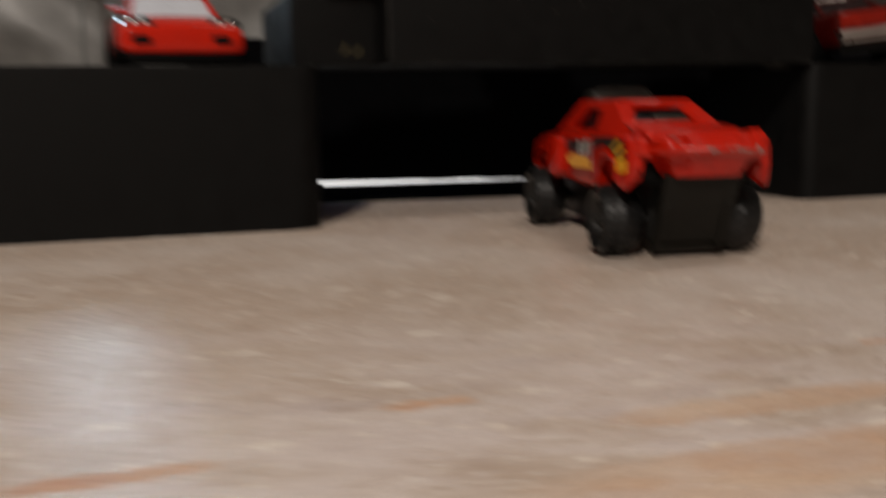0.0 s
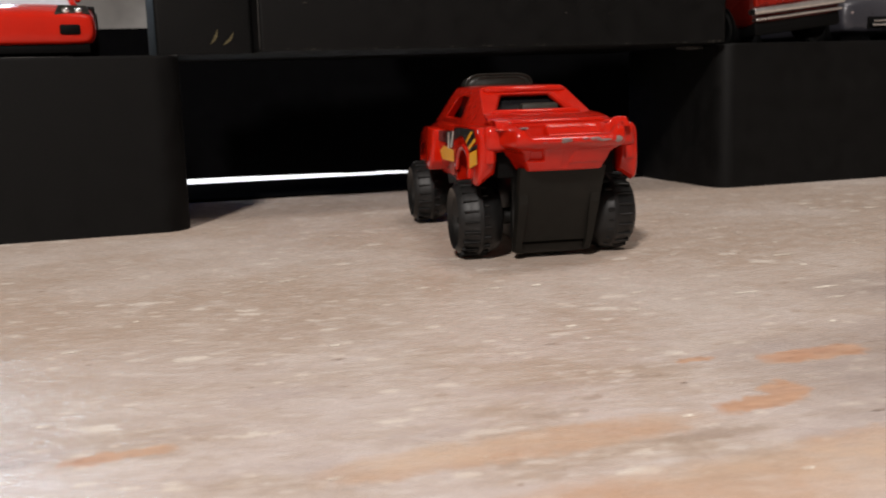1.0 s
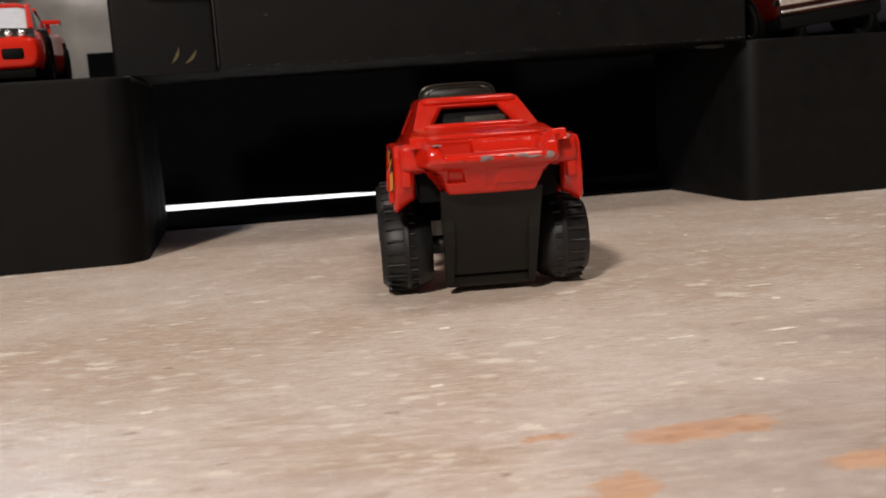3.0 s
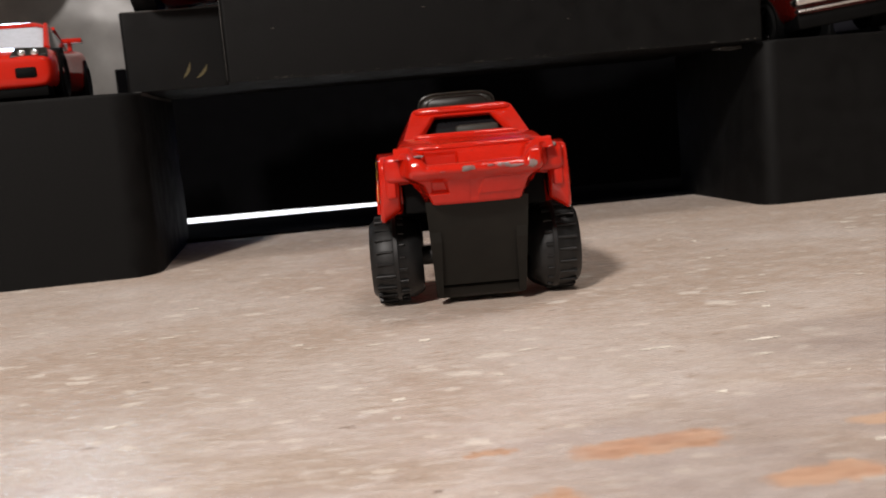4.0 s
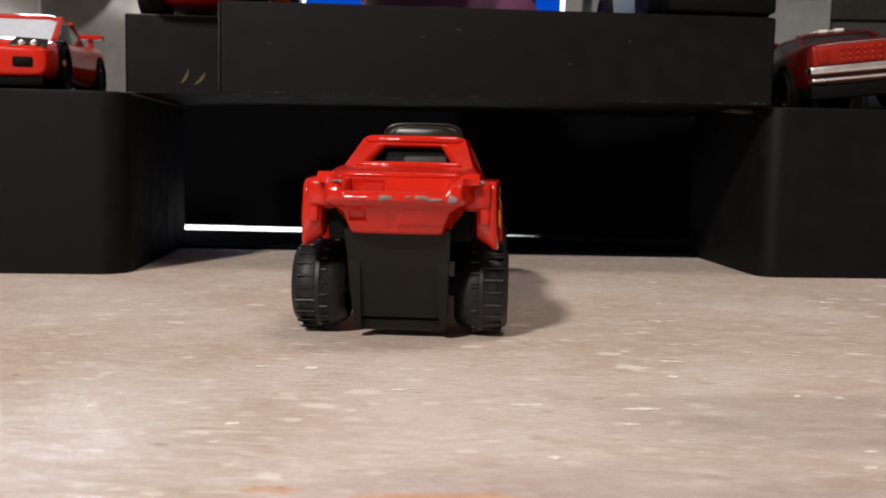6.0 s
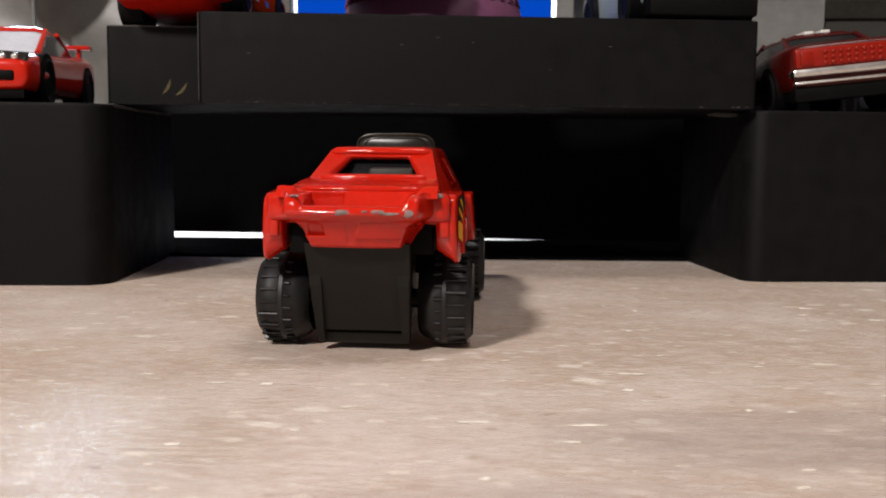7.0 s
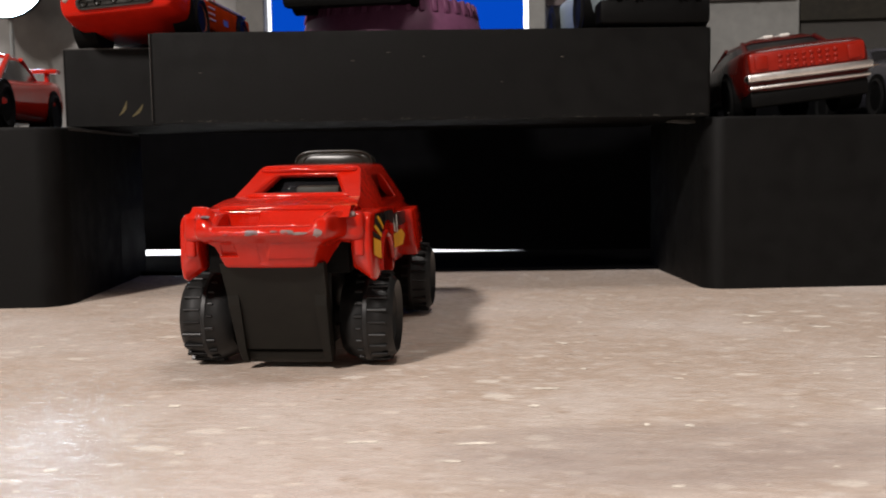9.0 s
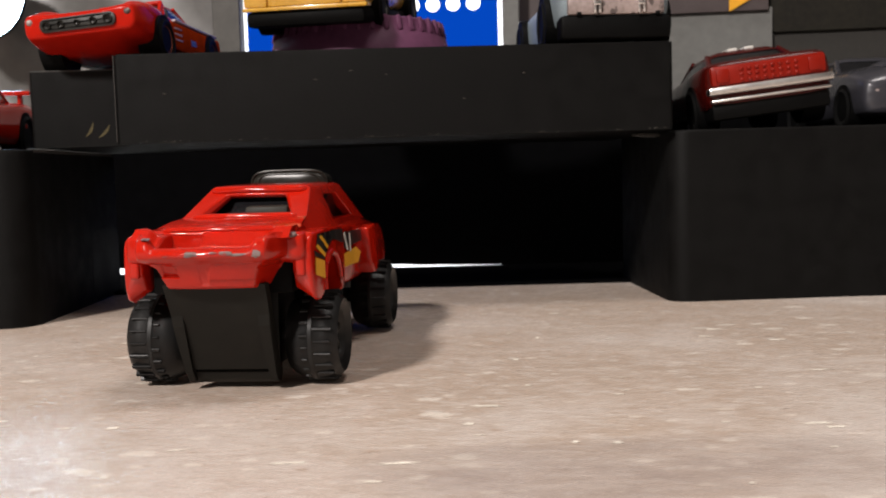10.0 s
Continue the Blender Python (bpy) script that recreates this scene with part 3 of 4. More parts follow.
def lamp_relief(x, z):
    """Depth of the moulded lamps and the seam in the rear face."""
    lean = (z - 0.0205) * 0.35
    d = 0.00040 * bump_in(x + lean, -0.0090, -0.0046, 0.00014) * bump_in(z, 0.0193, 0.0215, 0.00010)
    d += 0.00034 * bump_in(x, -0.0068, -0.0044, 0.00014) * bump_in(z, 0.0194, 0.0212, 0.00010)
    d -= 0.00026 * bump_in(x - lean, 0.0008, 0.0080, 0.00016) * bump_in(z, 0.0189, 0.0214, 0.00012)
    d += 0.00012 * bump_in(x, -0.0010, 0.0002, 0.00014) * bump_in(z, 0.0182, 0.0214, 0.0003)
    return d


b = bmesh.new()
N = 190
grid = []
for i in range(-1, N + 2):
    u = -1 + 2 * min(max(i, 0), N) / N
    line = []
    for y, z in tail_column(u * 0.0121):
        x = u * tail_width(z)
        yy = y + (lamp_relief(x, z) if y < 0.004 and z < 0.0219 else 0.0)
        if i < 0 or i > N:
            x, yy = x * 0.985, max(yy + 0.004, 0.004)
        line.append(b.verts.new((x, yy, z)))
    grid.append(line)
for p, q in zip(grid, grid[1:]):
    for k in range(len(p) - 1):
        b.faces.new((p[k], q[k], q[k + 1], p[k + 1]))
tail = part("tail", b, RED, truck, "glossy red tail with chipped ridge", 70)
b = bmesh.new()
rows = [
    (0.0240, [(0.0086, 0.0150), (0.0104, 0.0185), (0.0118, 0.0220), (0.0118, 0.0250), (0.0100, 0.0256)]),
    (0.0300, [(0.0090, 0.0120), (0.0124, 0.0136), (0.0134, 0.0200), (0.0130, 0.0246), (0.0118, 0.0258)]),
    (0.0560, [(0.0090, 0.0120), (0.0124, 0.0136), (0.0134, 0.0200), (0.0128, 0.0244), (0.0114, 0.0256)]),
    (0.0640, [(0.0086, 0.0150), (0.0110, 0.0180), (0.0124, 0.0210), (0.0122, 0.0242), (0.0106, 0.0252)]),
    (0.0800, [(0.0086, 0.0150), (0.0106, 0.0180), (0.0116, 0.0205), (0.0112, 0.0228), (0.0098, 0.0236)]),
    (0.0850, [(0.0080, 0.0150), (0.0100, 0.0175), (0.0108, 0.0195), (0.0104, 0.0210), (0.0090, 0.0216)]),
]
loft(b, [ring3(y, p) for y, p in rows])
body = part("body", b, RED, truck, "glossy red enamel body with chipped edges", 30)
bev = body.modifiers.new("soft_edges", "BEVEL")
bev.width, bev.segments, bev.angle_limit = 0.0004, 3, radians(25)


# cab: deck, leaning pillars and roof with open windows
def pane(b, quad, inner, push):
    """A quad with a hole of four corners in it, whose rim goes in to the pushed corners."""
    o = [b.verts.new(p) for p in quad]
    i = [b.verts.new(p) for p in inner]
    d = [b.verts.new(Vector(p) + Vector(q)) for p, q in zip(inner, push)]
    e = [b.verts.new(Vector(p) + Vector(q) * 1.0 + (Vector((0, 0.0009, -0.0003)) if abs(q[1]) > 1e-6 else Vector((q[0] * 0.5, 0, 0)))) for p, q in zip(inner, push)]
    for k in range(4):
        n = (k + 1) % 4
        b.faces.new((o[k], o[n], i[n], i[k]))
        b.faces.new((i[k], i[n], d[n], d[k]))
        b.faces.new((d[k], d[n], e[n], e[k]))


def between(quad, u, v):
    a, c, d, e = [Vector(p) for p in quad]
    return (a.lerp(c, u)).lerp(e.lerp(d, u), v)


def both(x, y, z):
    return (-x, y, z), (x, y, z)


b = bmesh.new()
AL, AR = both(0.0121, 0.0062, 0.0254)
BL, BR = both(0.0107, 0.0176, 0.0274)
RL, RR = both(0.0090, 0.0276, 0.0320)
TL, TR = both(0.0090, 0.0530, 0.0322)
FL, FR = both(0.0118, 0.0640, 0.0250)
LL, LR = both(0.0128, 0.0230, 0.0250)
deck = [[b.verts.new((0.0121 * u + (0.0107 - 0.0121) * u * v, 0.0062 + 0.0114 * v, 0.0260 + 0.0014 * v + 0.0004 * math.sin(math.pi * v) - 0.0006 * abs(u) ** 3 * (1 - v))) for u in (-1, -0.9, -0.75, -0.4, 0, 0.4, 0.75, 0.9, 1)] for v in (0, 0.33, 0.66, 1)]
for p, q in zip(deck, deck[1:]):
    for k in range(8):
        b.faces.new((p[k], p[k + 1], q[k + 1], q[k]))
rear = (BL, BR, RR, RL)
hole = [(-0.0082, 0.0184, 0.0277), (0.0082, 0.0184, 0.0277), (0.0056, 0.0260, 0.0312), (-0.0056, 0.0260, 0.0312)]
pane(b, rear, hole, [(0.0010, 0.0022, -0.0001), (-0.0010, 0.0022, -0.0001), (-0.0006, 0.0002, -0.0005), (0.0006, 0.0002, -0.0005)])
for pts in ((AR, LR, RR, BR), (LL, AL, BL, RL)):
    b.faces.new([b.verts.new(p) for p in pts])
for quad, inward, lo, hi in (((LR, FR, TR, RR), (-0.0012, 0, 0), 0.24, 0.74), ((FL, LL, RL, TL), (0.0012, 0, 0), 0.26, 0.76)):
    pane(b, quad, [between(quad, lo, 0.16), between(quad, hi, 0.16), between(quad, hi - 0.05, 0.80), between(quad, lo + 0.05, 0.80)], [inward] * 4)
front = (FR, FL, TL, TR)
pane(b, front, [between(front, 0.10, 0.12), between(front, 0.90, 0.12), between(front, 0.88, 0.88), between(front, 0.12, 0.88)], [(0, -0.0012, 0)] * 4)
outer = [b.verts.new(p) for p in (RL, RR, TR, TL)]
mid = [b.verts.new((x - math.copysign(0.0006, x), y + dy * 0.4, z + 0.0004)) for (x, y, z), dy in zip((RL, RR, TR, TL), (0.001, 0.001, -0.001, -0.001))]
inner = [b.verts.new((x - math.copysign(0.0022, x), y + dy * 1.8, z + 0.0007)) for (x, y, z), dy in zip((RL, RR, TR, TL), (0.001, 0.001, -0.001, -0.001))]
for p, q in ((outer, mid), (mid, inner)):
    for k in range(4):
        b.faces.new((p[k], p[(k + 1) % 4], q[(k + 1) % 4], q[k]))
b.faces.new(inner)
bmesh.ops.remove_doubles(b, verts=b.verts, dist=0.00001)
cab_part = part("cab", b, RED, truck, "red cab with open windows", 48)
bev = cab_part.modifiers.new("soft_edges", "BEVEL")
bev.width, bev.segments, bev.angle_limit = 0.0006, 4, radians(20)


def rounded_bar(name, half, y, z, ry, rz, label):
    """A soft bar across the cab, tapered at both ends."""
    b = bmesh.new()
    rings = []
    for k, r in ((-1, 0.15), (-0.97, 0.65), (-0.88, 1), (0.88, 1), (0.97, 0.65), (1, 0.15)):
        rings.append([(k * half, y + ry * r * math.cos(2 * math.pi * i / 20), z + rz * r * math.sin(2 * math.pi * i / 20)) for i in range(20)])
    loft(b, rings)
    return part(name, b, RED, truck, label, 60)


rounded_bar("roof_lip", 0.0086, 0.0271, 0.0318, 0.0011, 0.0008, "rounded rear edge of the roof")
rounded_bar("window_sill", 0.0090, 0.0180, 0.0275, 0.0008, 0.0006, "rounded sill under the rear window")
rounded_bar("deck_lip", 0.0094, 0.0054, 0.0260, 0.0009, 0.0006, "rounded rear lip of the deck")

b = bmesh.new()
prism(b, [(0.0246, 0.0262), (0.0284, 0.0308), (0.0500, 0.0310), (0.0590, 0.0255)], 0, -0.0086, 0.0088, 0.0006)
part("window_insert", b, GLASS_DARK, truck, "dark smoked plastic window insert")
b = bmesh.new()
box(b, -0.0016, 0.0062, 0.0228, 0.0262, 0.0262, 0.0291, 0.0008)
part("seat_back", b, SMOKE_DULL, truck, "grey plastic seat back behind the rear window")
b = bmesh.new()
rings = []
for y, w, z in ((0.0476, 0.0070, 0.0344), (0.0480, 0.0075, 0.0349), (0.0490, 0.0076, 0.0352), (0.0560, 0.0072, 0.0350), (0.0585, 0.0066, 0.0326)):
    ring = [(-w, y, 0.0316), (w, y, 0.0316)]
    for i in range(17):
        a = math.pi * i / 16
        ring.append((w * math.copysign(abs(math.cos(a)) ** 0.40, math.cos(a)), y, 0.0316 + (z - 0.0316) * math.sin(a) ** 0.62))
    rings.append(ring)
loft(b, rings)
part("roof_scoop", b, SMOKE, truck, "smoked plastic scoop on the roof", 60)
for name, y, k, r in (("scoop_rim", 0.0481, 1.0, 0.00024), ("scoop_mouth", 0.0476, 0.80, 0.00016)):
    b = bmesh.new()
    rim = [(0.0076 * k * math.copysign(abs(math.cos(math.pi * i / 28)) ** 0.40, math.cos(math.pi * i / 28)), y, 0.0321 + 0.0032 * k * math.sin(math.pi * i / 28) ** 0.62) for i in range(29)]
    for p, q in zip(rim, rim[1:]):
        tube(b, p, q, r, n=8)
    part(name, b, SMOKE, truck, "thin raised rim of the scoop")

# rear shoulders, and a black block added for the shade inside the arches
for side in (-1, 1):
    b = bmesh.new()
    box(b, min(side * 0.0096, side * 0.0128), max(side * 0.0096, side * 0.0128), 0.0046, 0.0270, 0.0206, 0.0252, 0.0009, 3)
    part("shoulder", b, RED, truck, "", 40)
    b = bmesh.new()
    box(b, min(side * 0.0092, side * 0.0140), max(side * 0.0092, side * 0.0140), 0.0014, 0.0110, 0.0212, 0.0256, 0.0011, 3)
    part("quarter_panel", b, RED, truck, "", 40)
b = bmesh.new()
box(b, -0.0112, 0.0112, 0.0050, 0.0240, 0.0160, 0.0222, 0.0004)
part("arch_shade_block", b, MATT_BLACK, truck, "black block for the shade inside the wheel arches")


# fender flares with wheel arches
def flare(y, z):
    """How far the side of the truck stands out: drawn in at the rear corner and towards the top."""
    corner = -0.0005 * (1 - (y - 0.0025) / 0.0065) if y < 0.0090 else 0.0
    return 0.0003 + corner - 0.060 * max(0.0, y - 0.0180) * (1 if y < 0.04 else 0) - 0.035 * (z - 0.0160)


def split(b, *at):
    for y in at:
        bmesh.ops.bisect_plane(b, geom=list(b.verts) + list(b.edges) + list(b.faces), plane_co=(0, y, 0), plane_no=(0, 1, 0))


for side in (-1, 1):
    for name, lo, hi, pts in (
        ("rear_fender", 0.0118, 0.0152, [(0.0046, 0.0254), (0.0033, 0.0248), (0.0026, 0.0236), (0.0026, 0.0196), (0.0032, 0.0170), (0.0042, 0.0152), (0.0062, 0.0146), (0.0084, 0.0150), (0.0090, 0.0178), (0.0102, 0.0198), (0.0122, 0.0211), (0.0150, 0.0216),
                         (0.0180, 0.0210), (0.0206, 0.0192), (0.0220, 0.0166), (0.0226, 0.0142), (0.0262, 0.0142), (0.0270, 0.0180), (0.0286, 0.0236), (0.0270, 0.0252), (0.0120, 0.0256)]),
        ("front_fender", 0.0110, 0.0154, [(0.0520, 0.0234), (0.0524, 0.0160), (0.0545, 0.0140), (0.0590, 0.0140), (0.0600, 0.0170), (0.0640, 0.0200), (0.0690, 0.0208), (0.0740, 0.0200), (0.0775, 0.0170),
                          (0.0785, 0.0145), (0.0820, 0.0150), (0.0836, 0.0190), (0.0800, 0.0218), (0.0700, 0.0234), (0.0600, 0.0238)]),
    ):
        b = bmesh.new()
        prism(b, pts, 0, min(side * lo, side * hi), max(side * lo, side * hi), 0.0006, 3)
        split(b, 0.0090, 0.0180, 0.0600)
        for v in b.verts:
            if abs(v.co.x) < 0.0135 and v.co.z < 0.0180 and name == "rear_fender" and v.co.y < 0.012:
                v.co.z += 0.0016
            if abs(v.co.x) > 0.0134:
                v.co.x += side * (flare(v.co.y, v.co.z) if name == "rear_fender" else -0.085 * (v.co.z - 0.0160) - 0.10 * max(0.0, v.co.y - 0.0600))
        part(name, b, RED, truck, "", 35)
    b = bmesh.new()
    box(b, min(side * 0.0122, side * 0.0139), max(side * 0.0122, side * 0.0139), 0.0021, 0.0040, 0.0188, 0.0230, 0.0005, 3)
    part("corner_lamp", b, RED, truck, "raised red block moulded into the fender", 40)
    arch = [(0.0090, 0.0160), (0.0091, 0.0178), (0.0102, 0.0198), (0.0122, 0.0211), (0.0150, 0.0216), (0.0180, 0.0210), (0.0206, 0.0192), (0.0219, 0.0168)]
    b = bmesh.new()
    for p, q in zip(arch, arch[1:]):
        tube(b, *[(side * (0.0151 + flare(y, z)), y, z) for y, z in (p, q)], 0.0005, n=10)
    part("arch_lip", b, RED, truck, "rounded lip round the wheel arch", 60)
# bare metal where the edges are rubbed through
for i, (x, y, z, sx, sy, sz) in enumerate([(-0.0084, -0.0038, 0.0253, 0.0008, 0.0008, 0.00022), (-0.0012, -0.0052, 0.0230, 0.0014, 0.00022, 0.0005), (0.0040, -0.0052, 0.0231, 0.0013, 0.00020, 0.0004), (0.0056, -0.0050, 0.0229, 0.0016, 0.00020, 0.0003), (0.0022, -0.0053, 0.0232, 0.0007, 0.00018, 0.00022),
                                            (0.0084, -0.0047, 0.0229, 0.0008, 0.00026, 0.0007), (0.0122, 0.0020, 0.0252, 0.0009, 0.0010, 0.00050), (-0.0132, 0.0040, 0.0252, 0.0006, 0.0006, 0.00016), (-0.0050, -0.0052, 0.0228, 0.0005, 0.00016, 0.00018),
                                            (0.0112, 0.0034, 0.0244, 0.0006, 0.0006, 0.0005)]):
    b = bmesh.new()
    blob(b, (x, y, z), (sx * 0.85, sy, sz * 0.85), i)
    part("paint_chip", b, CHIP, body, "bare grey metal where paint is chipped")

# black base, rear flap and axles
b = bmesh.new()
box(b, -0.0068, 0.0068, 0.0125, 0.0780, 0.0032, 0.0165, 0.0008)
base = part("base", b, PLASTIC, truck, "black plastic base")


# rear flap: a leaning panel with a raised strip down each side, and a lip tucked under along its foot
def flap_row(z, left, right, proud=0.0, thick=0.0022):
    y = 0.0006 + (0.0180 - z) * 0.49
    return [(left, y - proud, z), (right, y - proud, z), (right, y + thick, z), (left, y + thick, z)]


b = bmesh.new()
loft(b, [flap_row(0.0180, -0.0080, 0.0080), flap_row(0.0116, -0.0077, 0.0078), flap_row(0.0042, -0.0074, 0.0075), flap_row(0.0036, -0.0073, 0.0074)])
flap = part("rear_flap", b, FLAP, truck, "flat black plastic panel hanging below the tail", None)
for side in (-1, 1):
    b = bmesh.new()
    rows = []
    for z, edge, width, proud in ((0.0136, 0.0078, 0.0018, -0.0002), (0.0112, 0.0077, 0.0018, 0.0005), (0.0034, 0.0074, 0.0012, 0.0008), (0.0015, 0.0073, 0.0011, 0.0003)):
        x0, x1 = sorted((side * edge, side * (edge - width)))
        rows.append(flap_row(z, x0, x1, proud))
    loft(b, rows)
    part("flap_strip", b, FLAP, flap, "", None)
b = bmesh.new()
loft(b, [[(x0, y0, z), (x1, y0, z), (x1, 0.0116, z), (x0, 0.0116, z)] for x0, x1, z, y0 in ((-0.0070, 0.0072, 0.0039, 0.0092), (-0.0070, 0.0072, 0.0030, 0.0085), (-0.0070, 0.0072, 0.0020, 0.0089), (-0.0068, 0.0070, 0.0011, 0.0098))])
part("flap_lip", b, FLAP, flap, "", 50)
# black plate added to keep the arches dark over the red underside
b = bmesh.new()
box(b, -0.0124, 0.0124, 0.0226, 0.0239, 0.0110, 0.0206, 0.0003)
part("arch_shade_plate", b, MATT_BLACK, truck, "black plate for the shade ahead of the rear wheels")
for y in (0.0150, 0.0690):
    b = bmesh.new()
    tube(b, (-0.013, y, 0.0078), (0.013, y, 0.0078), 0.0016)
    part("axle", b, PLASTIC, truck)
    for side in (-1, 1):
        wheel(truck, (side * 0.0131 - 0.0004, y, 0.0078), 0.0072, 0.0086, PLASTIC, 22, "wheel", 0.00018, 7, side)

# side decals
for side in (-1, 1):
    for name, m, pts in (
        ("decal_black", BLACK_DECAL, [(0.0062, 0.0250), (0.0180, 0.0250), (0.0262, 0.0246), (0.0268, 0.0222), (0.0230, 0.0226), (0.0160, 0.0236), (0.0126, 0.0226), (0.0096, 0.0214), (0.0050, 0.0228)]),
        ("decal_yellow", YELLOW_DECAL, [(0.0042, 0.0215), (0.0088, 0.0206), (0.0085, 0.0178), (0.0038, 0.0189)]),
        ("decal_yellow", YELLOW_DECAL, [(0.0048, 0.0231), (0.0056, 0.0235), (0.0098, 0.0216), (0.0090, 0.0211)]),
        ("decal_yellow", YELLOW_DECAL, [(0.0066, 0.0245), (0.0078, 0.0247), (0.0120, 0.0227), (0.0112, 0.0222)]),
        ("decal_black", BLACK_DECAL, [(0.0040, 0.0226), (0.0092, 0.0212), (0.0089, 0.0208), (0.0042, 0.0217)]),
        ("decal_black", BLACK_DECAL, [(0.0290, 0.0238), (0.0510, 0.0232), (0.0510, 0.0210), (0.0290, 0.0206)]),
        ("decal_white", WHITE_DECAL, [(0.0300, 0.0240), (0.0316, 0.0240), (0.0312, 0.0190), (0.0298, 0.0190)]),
        ("decal_white", WHITE_DECAL, [(0.0330, 0.0236), (0.0344, 0.0236), (0.0366, 0.0202), (0.0350, 0.0202)]),
        ("decal_white", WHITE_DECAL, [(0.0380, 0.0232), (0.0394, 0.0232), (0.0392, 0.0198), (0.0378, 0.0198)]),
        ("decal_yellow", YELLOW_DECAL, [(0.0290, 0.0196), (0.0440, 0.0202), (0.0490, 0.0188), (0.0460, 0.0170), (0.0290, 0.0174)]),
    ):
        off = {"decal_black": 0.0, "decal_yellow": 0.00006, "decal_white": 0.0001}[name] * side
        fore = pts[0][0] > 0.027
        b = bmesh.new()
        b.faces.new([b.verts.new((side * 0.01528 + off, y, z)) for y, z in pts])
        split(b, 0.0090, 0.0180)
        for v in b.verts:
            v.co.x = side * (0.0137 - 0.06 * max(0.0, v.co.z - 0.0200)) + off if fore else v.co.x + side * (flare(v.co.y, v.co.z) + 0.00005)
        part(name, b, m, body, "", None)


# ---- small cars ----
def hull(rows):
    """A car body: y, half width, sill height, height of the shoulder and of the middle, row by row."""
    b = bmesh.new()
    rings = []
    for y, w, z0, z1, zc in rows:
        h = z1 - z0
        rings.append(ring3(y, [(0.80 * w, z0), (0.95 * w, z0 + 0.05 * h), (w, z0 + 0.34 * h), (0.99 * w, z0 + 0.70 * h), (0.955 * w, z0 + 0.93 * h), (0.86 * w, z1), (0.45 * w, zc)]))
    loft(b, rings)
    return b


def car(label, m, rows, paint, roof, glass, wheel_y, wheel_x, wheel_r, wheel_w, rim=CHROME, group="die-cast cars on the risers", arch=True, spokes=5):
    t = thing("toy_car", m, label, "toy car", group)
    ob = part("body", hull(rows), paint, t, "", 60)
    ob.modifiers.new("round", "SUBSURF").levels = 2
    ob.modifiers["round"].render_levels = 2
    if roof:
        (bw, by0, by1, bz), (tw, ty0, ty1, tz) = roof
        b = bmesh.new()
        rings = []
        for k in (0.0, 0.35, 0.75, 1.0):
            q = k ** 0.9
            w, y0, y1, z = bw + (tw - bw) * k * k, by0 + (ty0 - by0) * q, by1 + (ty1 - by1) * q, bz + (tz - bz) * k
            rings.append([(x, y, z - 0.0012 * (x / w) ** 4 * k) for x, y in rounded_outline(-w, w, y0, y1, 0.0030, 3)])
        loft(b, rings)
        for f in b.faces:
            f.normal_update()
            f.material_index = 1 if abs(f.normal.x) > 0.7 else 0
        part("greenhouse", b, [glass, GLASS_DARK], t, "", 50)
        b = bmesh.new()
        rings = []
        for k, g in ((0.86, 0.0002), (0.95, 0.0003), (1.03, -0.0004), (1.05, -0.0020)):
            w, y0, y1, z = tw + (1 - k) * (bw - tw) * 0.5 + g, ty0 + (by0 - ty0) * (1 - min(k, 1)) - g, ty1 + (by1 - ty1) * (1 - min(k, 1)) + g, bz + (tz - bz) * k
            rings.append([(x, y, z - 0.0010 * abs(x / w) ** 4) for x, y in rounded_outline(-w, w, y0, y1, 0.0026, 3)])
        loft(b, rings)
        part("roof", b, paint, t, "", 60)
        for sx in (-1, 1):
            for ya, yb in ((by0, ty0), (by1, ty1)):
                b = bmesh.new()
                tube(b, (sx * (bw - 0.0006), ya + math.copysign(0.0008, -ya), bz), (sx * (tw - 0.0002), yb, tz - 0.0010), 0.0009, 0.0007, 10)
                part("pillar", b, paint, t)
    for y in wheel_y:
        for side in (-1, 1):
            if arch:
                # solid black drum stands in for the shaded wheel well
                b = bmesh.new()
                tube(b, (side * (wheel_x - 0.004), y, wheel_r), (side * (wheel_x + wheel_w / 2 - 0.0002), y, wheel_r), wheel_r * 1.14, n=28)
                part("arch_shade_drum", b, MATT_BLACK, t)
            wheel(t, (side * (wheel_x + 0.0003), y, wheel_r), wheel_r, wheel_w, rim, 0, "wheel", 0, spokes, side, CAR_TYRE)
    return t


def detail(name, parent, mat, *boxes, label="", bevel=0.0003):
    b = bmesh.new()
    for d in boxes:
        box(b, *d, bevel)
    return part(name, b, mat, parent, label)


def dome(name, parent, mat, at, size, label=""):
    """A rounded lump with half axes of the given size."""
    b = bmesh.new()
    bmesh.ops.create_uvsphere(b, u_segments=24, v_segments=14, radius=1.0)
    for v in b.verts:
        v.co = Vector((at[0] + v.co.x * size[0], at[1] + v.co.y * size[1], at[2] + v.co.z * size[2]))
    return part(name, b, mat, parent, label, 180)


def plate(name, parent, mat, pts, thick, label=""):
    """A slanted plate with the given upper corners."""
    b = bmesh.new()
    loft(b, [[Vector(p) - Vector((0, 0, thick)) for p in pts], [Vector(p) for p in pts]])
    ob = part(name, b, mat, parent, label, 30)
    bev = ob.modifiers.new("soft_edges", "BEVEL")
    bev.width, bev.segments = 0.0003, 2
    return ob


